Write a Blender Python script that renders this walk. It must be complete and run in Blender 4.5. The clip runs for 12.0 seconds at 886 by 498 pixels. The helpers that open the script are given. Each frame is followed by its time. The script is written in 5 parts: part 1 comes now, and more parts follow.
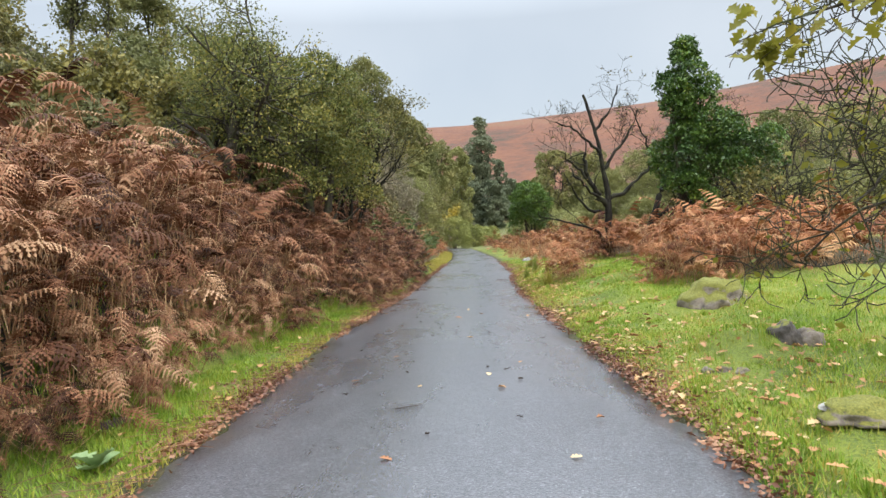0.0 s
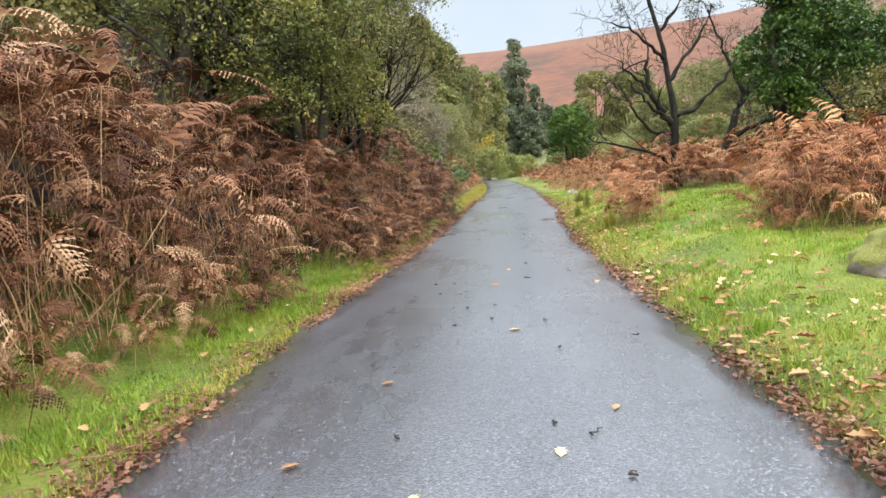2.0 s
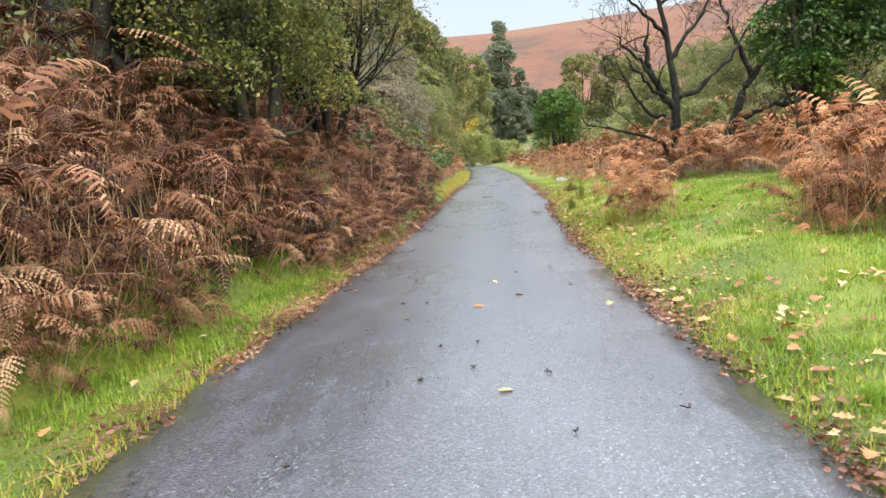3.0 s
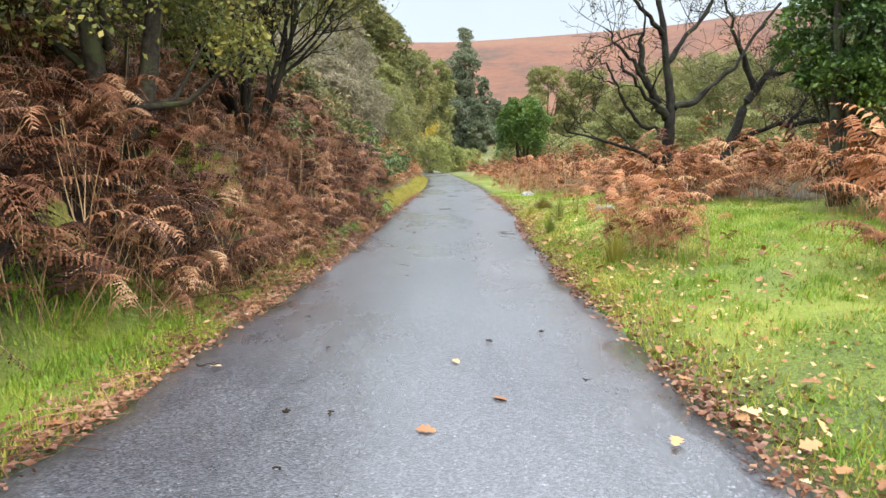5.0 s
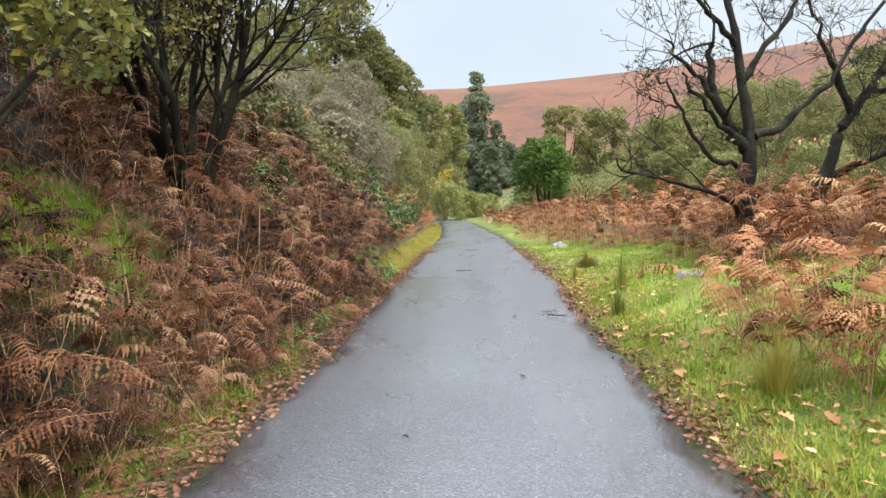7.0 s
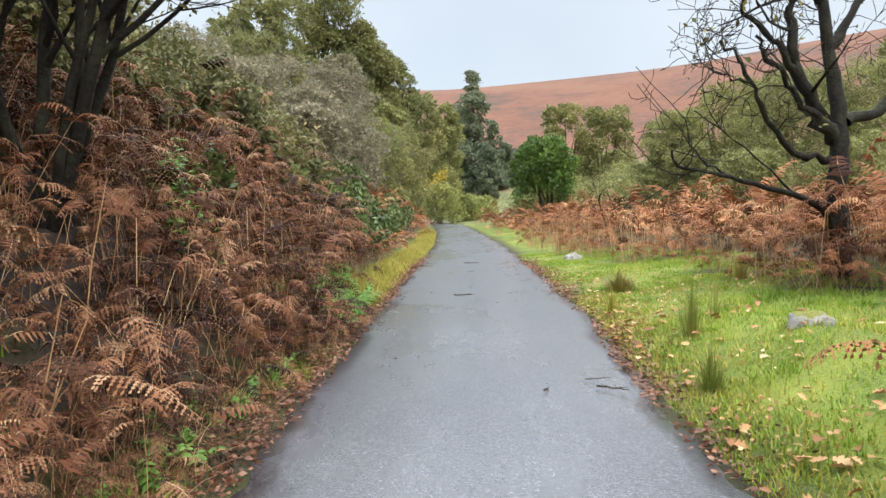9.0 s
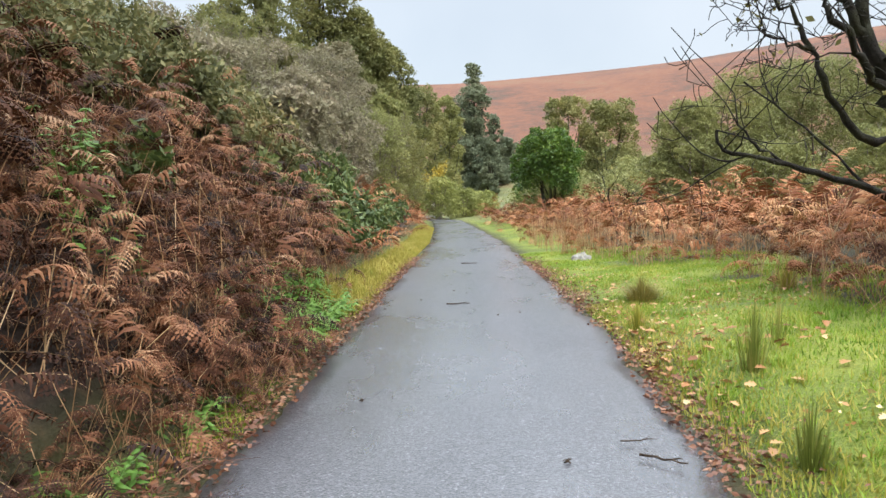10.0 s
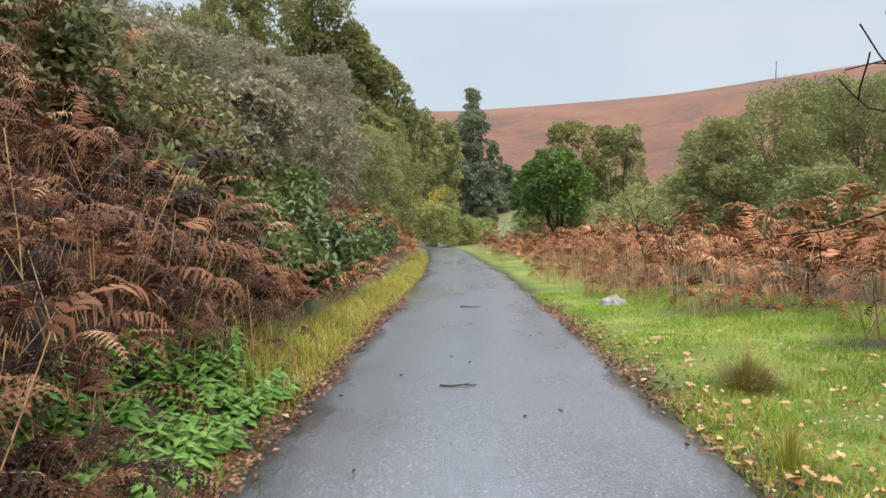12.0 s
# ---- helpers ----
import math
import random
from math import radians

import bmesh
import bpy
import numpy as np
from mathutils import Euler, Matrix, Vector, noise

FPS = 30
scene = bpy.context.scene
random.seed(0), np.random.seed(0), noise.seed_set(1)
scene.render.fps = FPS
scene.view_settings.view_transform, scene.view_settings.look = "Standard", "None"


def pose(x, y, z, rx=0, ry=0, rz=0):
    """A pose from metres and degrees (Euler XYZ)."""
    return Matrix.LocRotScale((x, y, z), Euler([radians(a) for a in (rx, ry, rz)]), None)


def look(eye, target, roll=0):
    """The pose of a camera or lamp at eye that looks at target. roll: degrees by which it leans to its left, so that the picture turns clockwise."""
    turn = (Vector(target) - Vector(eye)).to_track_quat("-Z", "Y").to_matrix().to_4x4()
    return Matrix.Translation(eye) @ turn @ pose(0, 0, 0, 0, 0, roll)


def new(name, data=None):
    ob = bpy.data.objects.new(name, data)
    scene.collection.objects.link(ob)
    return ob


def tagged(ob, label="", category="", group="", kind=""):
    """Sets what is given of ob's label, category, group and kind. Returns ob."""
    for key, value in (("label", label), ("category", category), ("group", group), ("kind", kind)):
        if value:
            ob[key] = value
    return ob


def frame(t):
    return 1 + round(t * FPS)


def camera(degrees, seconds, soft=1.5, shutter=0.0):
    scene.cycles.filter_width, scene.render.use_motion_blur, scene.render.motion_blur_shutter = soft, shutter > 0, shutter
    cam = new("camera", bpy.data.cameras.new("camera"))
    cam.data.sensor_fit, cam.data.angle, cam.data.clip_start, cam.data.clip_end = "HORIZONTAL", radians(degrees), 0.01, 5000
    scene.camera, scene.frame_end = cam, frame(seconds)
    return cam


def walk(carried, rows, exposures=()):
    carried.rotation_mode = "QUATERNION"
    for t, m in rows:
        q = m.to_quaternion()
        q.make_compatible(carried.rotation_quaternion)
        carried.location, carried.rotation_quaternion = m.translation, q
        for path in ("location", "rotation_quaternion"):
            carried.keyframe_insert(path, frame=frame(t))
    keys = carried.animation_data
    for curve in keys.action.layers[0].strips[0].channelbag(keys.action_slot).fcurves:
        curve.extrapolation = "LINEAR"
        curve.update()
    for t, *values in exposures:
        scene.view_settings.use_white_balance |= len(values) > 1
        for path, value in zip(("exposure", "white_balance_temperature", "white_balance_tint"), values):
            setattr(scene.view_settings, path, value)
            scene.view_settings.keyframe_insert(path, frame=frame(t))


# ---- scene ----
cam = camera(67.0, 12.0)
PATH = [
    (0, (0.214, -0.978, 1.321), (0.141, 1.02, 1.279), -2.6),
    (0.5, (0.221, -0.208, 1.286), (0.09, 1.786, 1.2), -3.4),
    (1, (0.198, 0.583, 1.311), (0.026, 2.569, 1.15), -3.7),
    (1.5, (0.152, 1.435, 1.285), (-0.039, 3.416, 1.082), -4.0),
    (2, (0.171, 2.265, 1.314), (-0.017, 4.242, 1.075), -4.0),
    (2.5, (0.108, 3.106, 1.307), (-0.056, 5.082, 1.041), -3.8),
    (3, (0.157, 3.914, 1.324), (0.015, 5.889, 1.037), -3.6),
    (3.2, (0.127, 4.232, 1.306), (-0.001, 6.209, 1.03), -3.6),
    (4.8, (0.064, 6.271, 1.2), (0.074, 8.246, 0.887), 0.2),
    (5, (0.105, 6.585, 1.218), (0.103, 8.567, 0.948), 0.3),
    (5.5, (0.059, 7.362, 1.258), (0.019, 9.357, 1.114), -0.2),
    (6, (0.088, 8.131, 1.263), (0.031, 10.127, 1.139), -0.7),
    (6.5, (0.037, 8.905, 1.266), (-0.022, 10.898, 1.099), -0.7),
    (7, (0.043, 9.691, 1.308), (-0.004, 11.686, 1.17), -1.2),
    (7.2, (0.049, 9.999, 1.342), (0.002, 11.995, 1.224), -1.6),
    (8.8, (-0.022, 12.076, 1.395), (-0.054, 14.071, 1.261), -1.3),
    (9, (0.01, 12.358, 1.371), (-0.023, 14.354, 1.238), -1.3),
    (9.5, (0.083, 13.091, 1.371), (0.048, 15.085, 1.23), -1.1),
    (10, (0.102, 13.826, 1.341), (0.068, 15.821, 1.194), -1.0),
    (10.5, (0.173, 14.599, 1.31), (0.139, 16.591, 1.142), -0.4),
    (11, (0.122, 15.352, 1.318), (0.094, 17.346, 1.163), -0.0),
    (11.5, (0.114, 16.099, 1.326), (0.084, 18.096, 1.214), 0.1),
    (12, (0.072, 16.831, 1.31), (0.051, 18.83, 1.244), 0.1),
]
walk(cam, [(t, look(eye, target, roll)) for t, eye, target, roll in PATH],
     [(0, 0.36), (1.5, 0.58), (2.5, 0.64), (3.2, 0.72), (5, 0.74), (7, 0.6), (9.5, 0.55), (11, 0.5), (12, 0.32)])

# ---------------- light: overcast autumn sky ----------------
world = bpy.data.worlds.new("overcast_sky")
scene.world = world
world.use_nodes = True
wn, wl = world.node_tree.nodes, world.node_tree.links
SUN_EL, SUN_ROT = 42, 150
sky = wn.new("ShaderNodeTexSky")
sky.sky_type, sky.sun_disc = "NISHITA", False
sky.sun_elevation, sky.sun_rotation = radians(SUN_EL), radians(SUN_ROT)
sky.air_density, sky.dust_density = 1.0, 3.0
sky_bg = wn.new("ShaderNodeBackground")
sky_bg.inputs["Strength"].default_value = 0.03
wl.new(sky.outputs[0], sky_bg.inputs["Color"])
coord = wn.new("ShaderNodeTexCoord")
sep = wn.new("ShaderNodeSeparateXYZ")
wl.new(coord.outputs["Generated"], sep.inputs[0])
cloud = wn.new("ShaderNodeTexNoise")
cloud.inputs["Scale"].default_value, cloud.inputs["Detail"].default_value = 2.2, 5
wl.new(coord.outputs["Generated"], cloud.inputs["Vector"])
ramp = wn.new("ShaderNodeValToRGB")
ramp.color_ramp.elements[0].color, ramp.color_ramp.elements[1].color = (0.41, 0.455, 0.50, 1), (0.50, 0.535, 0.57, 1)
ramp.color_ramp.elements[0].position, ramp.color_ramp.elements[1].position = 0.3, 0.7
wl.new(cloud.outputs["Fac"], ramp.inputs[0])
# an overcast dome is about three times brighter overhead than at the horizon
lift = wn.new("ShaderNodeMapRange")
lift.inputs["From Min"].default_value, lift.inputs["From Max"].default_value = 0.3, 1.0
lift.inputs["To Min"].default_value, lift.inputs["To Max"].default_value = 1.0, 6.4
wl.new(sep.outputs["Z"], lift.inputs["Value"])
cloud_bg = wn.new("ShaderNodeBackground")
wl.new(ramp.outputs[0], cloud_bg.inputs["Color"])
wl.new(lift.outputs[0], cloud_bg.inputs["Strength"])
both = wn.new("ShaderNodeAddShader")
wl.new(sky_bg.outputs[0], both.inputs[0])
wl.new(cloud_bg.outputs[0], both.inputs[1])
wl.new(both.outputs[0], wn["World Output"].inputs["Surface"])

sun = new("sun", bpy.data.lights.new("sun", "SUN"))
sun.data.energy, sun.data.angle, sun.data.color = 1.5, radians(14), (1.0, 0.95, 0.87)
sun.matrix_world = look((0, 0, 30), Vector((0, 0, 30)) - Vector((
    math.sin(radians(SUN_ROT)) * math.cos(radians(SUN_EL)), math.cos(radians(SUN_ROT)) * math.cos(radians(SUN_EL)), math.sin(radians(SUN_EL)))))

# ---------------- materials ----------------
def node_mat(name):
    m = bpy.data.materials.new(name)
    m.use_nodes = True
    nt = m.node_tree
    return m, nt.nodes, nt.links, nt.nodes["Principled BSDF"]


def ramp_node(nodes, links, fac, stops):
    r = nodes.new("ShaderNodeValToRGB")
    e = r.color_ramp.elements
    while len(e) < len(stops):
        e.new(0.5)
    for el, (p, c) in zip(e, stops):
        el.position, el.color = p, (*c, 1)
    links.new(fac, r.inputs[0])
    return r.outputs[0]


def noise_node(nodes, links, scale, detail=4, rough=0.55, vec=None):
    n = nodes.new("ShaderNodeTexNoise")
    n.inputs["Scale"].default_value, n.inputs["Detail"].default_value, n.inputs["Roughness"].default_value = scale, detail, rough
    if vec is None:
        g = nodes.new("ShaderNodeNewGeometry")
        vec = g.outputs["Position"]
    links.new(vec, n.inputs["Vector"])
    return n.outputs["Fac"]


def math_node(nodes, links, op, a, b, clamp=False):
    n = nodes.new("ShaderNodeMath")
    n.operation, n.use_clamp = op, clamp
    for k, v in enumerate((a, b)):
        if hasattr(v, "is_output"):
            links.new(v, n.inputs[k])
        else:
            n.inputs[k].default_value = v
    return n.outputs[0]


def mix_col(nodes, links, fac, a, b, mode="MIX"):
    n = nodes.new("ShaderNodeMix")
    n.data_type, n.blend_type = "RGBA", mode
    for sock, v in ((n.inputs[0], fac), (n.inputs[6], a), (n.inputs[7], b)):
        if hasattr(v, "is_output"):
            links.new(v, sock)
        elif isinstance(v, tuple):
            sock.default_value = (*v, 1)
        else:
            sock.default_value = v
    return n.outputs[2]


def bump_node(nodes, links, height, strength, distance, bsdf):
    b = nodes.new("ShaderNodeBump")
    b.inputs["Strength"].default_value, b.inputs["Distance"].default_value = strength, distance
    links.new(height, b.inputs["Height"])
    links.new(b.outputs[0], bsdf.inputs["Normal"])


def leafy(name, stops, rough=0.6, patch=1.3, glow=0.2, per_object=0.0, gain=1.0, island=0.55, tone=0.0, gloss=0.35):
    """Leaves: colour varies from leaf to leaf and from patch to patch; some light passes through."""
    m, n, l, b = node_mat(name)
    g = n.new("ShaderNodeNewGeometry")
    big = noise_node(n, l, patch, 3)
    fac = math_node(n, l, "MULTIPLY_ADD", g.outputs["Random Per Island"], island)
    fac.node.inputs[2].default_value = (0.55 - island) * 0.5
    if tone:
        at = n.new("ShaderNodeAttribute")
        at.attribute_name = "tone"
        fac = math_node(n, l, "ADD", fac, math_node(n, l, "MULTIPLY", math_node(n, l, "SUBTRACT", at.outputs["Fac"], 0.5), tone))
    spread = math_node(n, l, "MULTIPLY", math_node(n, l, "SUBTRACT", big, 0.34), 1.5)
    fac = math_node(n, l, "ADD", fac, spread, True)
    if per_object:
        o = n.new("ShaderNodeObjectInfo")
        fac = math_node(n, l, "ADD", fac, math_node(n, l, "MULTIPLY", math_node(n, l, "SUBTRACT", o.outputs["Random"], 0.5), per_object), True)
    col = ramp_node(n, l, fac, [(p, tuple(min(0.75, q * gain) for q in c)) for p, c in stops])
    l.new(col, b.inputs["Base Color"])
    b.inputs["Roughness"].default_value = rough
    b.inputs["Specular IOR Level"].default_value = gloss
    if glow:
        t = n.new("ShaderNodeBsdfTranslucent")
        l.new(col, t.inputs["Color"])
        mx = n.new("ShaderNodeMixShader")
        mx.inputs[0].default_value = glow
        l.new(b.outputs[0], mx.inputs[1])
        l.new(t.outputs[0], mx.inputs[2])
        l.new(mx.outputs[0], n["Material Output"].inputs["Surface"])
    return m


def barky(name, dark, light, scale=18, moss=None):
    m, n, l, b = node_mat(name)
    f = noise_node(n, l, scale, 6, 0.65)
    col = ramp_node(n, l, f, [(0.3, dark), (0.7, light)])
    if moss:
        mk = ramp_node(n, l, noise_node(n, l, 3.5, 4), [(0.48, (0, 0, 0)), (0.62, (1, 1, 1))])
        col = mix_col(n, l, mk, col, moss)
    l.new(col, b.inputs["Base Color"])
    b.inputs["Roughness"].default_value = 0.85
    b.inputs["Specular IOR Level"].default_value = 0.25
    bump_node(n, l, f, 0.8, 0.035, b)
    return m


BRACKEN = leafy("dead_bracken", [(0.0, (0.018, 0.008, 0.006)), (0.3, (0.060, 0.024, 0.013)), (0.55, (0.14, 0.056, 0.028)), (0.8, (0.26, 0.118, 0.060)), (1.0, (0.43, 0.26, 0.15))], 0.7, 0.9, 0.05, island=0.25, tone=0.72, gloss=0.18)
BRACKEN_RED = leafy("red_bracken", [(0.0, (0.045, 0.018, 0.011)), (0.35, (0.15, 0.054, 0.023)), (0.7, (0.30, 0.120, 0.052)), (1.0, (0.46, 0.27, 0.135))], 0.7, 0.8, 0.05, island=0.25, tone=0.66, gloss=0.18, gain=1.2)
STRAW = leafy("bracken_stalk", [(0.0, (0.20, 0.10, 0.05)), (0.5, (0.42, 0.25, 0.12)), (1.0, (0.60, 0.44, 0.26))], 0.5, 2.0, 0.0, 0.2)
HAWTHORN_LEAF = leafy("hawthorn_leaf", [(0.0, (0.045, 0.055, 0.018)), (0.4, (0.11, 0.13, 0.035)), (0.75, (0.21, 0.20, 0.05)), (1.0, (0.36, 0.29, 0.06))], 0.5, 0.7, 0.3, gain=1.2)
SPARSE_LEAF = leafy("yellowing_leaf", [(0.0, (0.07, 0.07, 0.025)), (0.5, (0.16, 0.15, 0.045)), (1.0, (0.34, 0.28, 0.07))], 0.55, 1.0, gain=1.0)
IVY_LEAF = leafy("ivy_leaf", [(0.0, (0.02, 0.045, 0.014)), (0.45, (0.05, 0.10, 0.022)), (0.8, (0.12, 0.20, 0.035)), (1.0, (0.26, 0.28, 0.05))], 0.35, 0.6, 0.2, gain=1.1)
HOLLY_LEAF = leafy("holly_leaf", [(0.0, (0.03, 0.06, 0.014)), (0.5, (0.075, 0.14, 0.026)), (1.0, (0.18, 0.25, 0.04))], 0.4, 0.5, 0.25, gain=1.1)
SALLOW_LEAF = leafy("sallow_leaf", [(0.0, (0.080, 0.084, 0.030)), (0.45, (0.155, 0.162, 0.058)), (0.8, (0.215, 0.210, 0.078)), (1.0, (0.29, 0.26, 0.105))], 0.6, 0.3, 0.35, island=0.3, gain=1.55)
GREY_LEAF = leafy("grey_willow_leaf", [(0.0, (0.085, 0.078, 0.05)), (0.45, (0.18, 0.165, 0.10)), (0.8, (0.26, 0.22, 0.15)), (1.0, (0.36, 0.27, 0.20))], 0.7, 0.4, 0.3, island=0.35, gain=1.35)
OLIVE_LEAF = leafy("olive_leaf", [(0.0, (0.055, 0.062, 0.024)), (0.5, (0.125, 0.130, 0.046)), (1.0, (0.22, 0.195, 0.075))], 0.6, 0.25, 0.35, island=0.35, gain=1.6)
GORSE_LEAF = leafy("gorse_leaf", [(0.0, (0.05, 0.058, 0.024)), (0.45, (0.13, 0.135, 0.05)), (0.8, (0.23, 0.20, 0.08)), (1.0, (0.34, 0.24, 0.11))], 0.7, 0.8, gain=0.95)
BRAMBLE_LEAF = leafy("bramble_leaf", [(0.0, (0.035, 0.06, 0.02)), (0.45, (0.09, 0.135, 0.04)), (0.8, (0.19, 0.23, 0.07)), (1.0, (0.33, 0.25, 0.09))], 0.5, 1.2, gain=0.88)
# pine green lightened and greyed: distance haze is put into the needle colour
HAZY_PINE_LEAF = leafy("hazy_pine_needle", [(0.0, (0.07, 0.09, 0.062)), (0.5, (0.125, 0.15, 0.095)), (1.0, (0.19, 0.20, 0.12))], 0.7, 0.12, 0.3, gain=1.3, island=0.3)
LIME_LEAF = leafy("pale_willow_leaf", [(0.0, (0.16, 0.18, 0.055)), (0.5, (0.30, 0.32, 0.10)), (1.0, (0.44, 0.43, 0.15))], 0.6, 0.3)
YELLOW_LEAF = leafy("yellow_leaf", [(0.0, (0.2, 0.16, 0.03)), (1.0, (0.5, 0.38, 0.06))], 0.6, 0.5)
OAK_LEAF = leafy("oak_leaf", [(0.0, (0.10, 0.10, 0.015)), (0.5, (0.23, 0.22, 0.03)), (1.0, (0.42, 0.33, 0.05))], 0.45, 2.0, 0.45)
NETTLE_LEAF = leafy("nettle_leaf", [(0.0, (0.05, 0.11, 0.02)), (0.5, (0.12, 0.24, 0.04)), (1.0, (0.24, 0.38, 0.09))], 0.5, 2.0)
DOCK_LEAF = leafy("dock_leaf", [(0.0, (0.12, 0.2, 0.07)), (1.0, (0.3, 0.4, 0.18))], 0.5, 3.0)
GRASS = leafy("grass_blade", [(0.0, (0.085, 0.14, 0.014)), (0.3, (0.145, 0.245, 0.022)), (0.6, (0.23, 0.325, 0.034)), (0.82, (0.34, 0.35, 0.055)), (1.0, (0.46, 0.36, 0.12))], 0.5, 1.4, 0.3, gain=1.12)
DRY_GRASS = leafy("yellow_grass_blade", [(0.0, (0.20, 0.22, 0.03)), (0.5, (0.38, 0.34, 0.06)), (1.0, (0.55, 0.42, 0.13))], 0.6, 1.0, 0.3)
RUSH = leafy("rush_stem", [(0.0, (0.10, 0.14, 0.025)), (0.6, (0.22, 0.25, 0.05)), (1.0, (0.45, 0.34, 0.12))], 0.5, 2.0, 0.2)
RUSH_BROWN = leafy("brown_tussock_stem", [(0.0, (0.14, 0.12, 0.03)), (0.6, (0.27, 0.23, 0.06)), (1.0, (0.48, 0.34, 0.13))], 0.5, 2.0, 0.2)
LITTER = leafy("fallen_leaf", [(0.0, (0.16, 0.06, 0.025)), (0.35, (0.34, 0.15, 0.06)), (0.7, (0.52, 0.30, 0.13)), (1.0, (0.66, 0.50, 0.28))], 0.55, 1.5, 0.1, 0.6)
LITTER_DARK = leafy("wet_leaf_litter", [(0.0, (0.07, 0.03, 0.02)), (0.5, (0.19, 0.08, 0.045)), (1.0, (0.40, 0.22, 0.12))], 0.45, 1.0, 0.0)
BARK = barky("bark", (0.02, 0.017, 0.014), (0.085, 0.072, 0.055), 22, (0.07, 0.08, 0.035))
BARK_DEAD = barky("dead_wood_bark", (0.006, 0.005, 0.004), (0.024, 0.02, 0.016), 25, (0.03, 0.03, 0.018))
BARK_PALE = barky("pale_bark", (0.07, 0.06, 0.05), (0.30, 0.28, 0.24), 14)
TWIG_GREY = barky("grey_twig", (0.10, 0.085, 0.07), (0.26, 0.22, 0.18), 10)
WET_STICK = barky("wet_stick", (0.02, 0.014, 0.01), (0.09, 0.06, 0.04), 40)


def asphalt():
    m, n, l, b = node_mat("wet_asphalt")
    grit = n.new("ShaderNodeTexVoronoi")
    grit.inputs["Scale"].default_value = 95
    g = n.new("ShaderNodeNewGeometry")
    l.new(g.outputs["Position"], grit.inputs["Vector"])
    fine = noise_node(n, l, 160, 3, 0.6)
    along = n.new("ShaderNodeMapping")
    along.inputs["Scale"].default_value = (1.0, 0.4, 1.0)
    l.new(g.outputs["Position"], along.inputs["Vector"])
    patch = noise_node(n, l, 0.7, 3, 0.5, along.outputs[0])
    mid = noise_node(n, l, 4.5, 5, 0.6, along.outputs[0])
    col = ramp_node(n, l, grit.outputs["Color"], [(0.0, (0.016, 0.016, 0.019)), (0.45, (0.062, 0.063, 0.072)), (0.85, (0.125, 0.126, 0.14)), (1.0, (0.28, 0.28, 0.29))])
    wear = ramp_node(n, l, mid, [(0.3, (0.8, 0.8, 0.83)), (0.75, (1.22, 1.21, 1.2))])
    col = mix_col(n, l, 1.0, col, wear, "MULTIPLY")
    l.new(col, b.inputs["Base Color"])
    wet = math_node(n, l, "ADD", math_node(n, l, "MULTIPLY", patch, 0.7), math_node(n, l, "MULTIPLY", mid, 0.3))
    rgh = n.new("ShaderNodeMapRange")
    rgh.inputs["From Min"].default_value, rgh.inputs["From Max"].default_value = 0.33, 0.67
    rgh.inputs["To Min"].default_value, rgh.inputs["To Max"].default_value = 0.16, 0.46
    l.new(wet, rgh.inputs["Value"])
    l.new(rgh.outputs[0], b.inputs["Roughness"])
    b.inputs["Specular IOR Level"].default_value = 0.7
    # a thin film of water lies in uneven patches and drier streaks
    film = n.new("ShaderNodeMapRange")
    film.inputs["From Min"].default_value, film.inputs["From Max"].default_value = 0.42, 0.62
    film.inputs["To Min"].default_value, film.inputs["To Max"].default_value = 1.0, 0.28
    l.new(wet, film.inputs["Value"])
    l.new(film.outputs[0], b.inputs["Coat Weight"])
    b.inputs["Coat Roughness"].default_value, b.inputs["Coat IOR"].default_value = 0.25, 1.65
    h = math_node(n, l, "ADD", math_node(n, l, "MULTIPLY", grit.outputs["Distance"], 0.6), math_node(n, l, "MULTIPLY", fine, 0.5))
    bump_node(n, l, h, 0.55, 0.006, b)
    return m


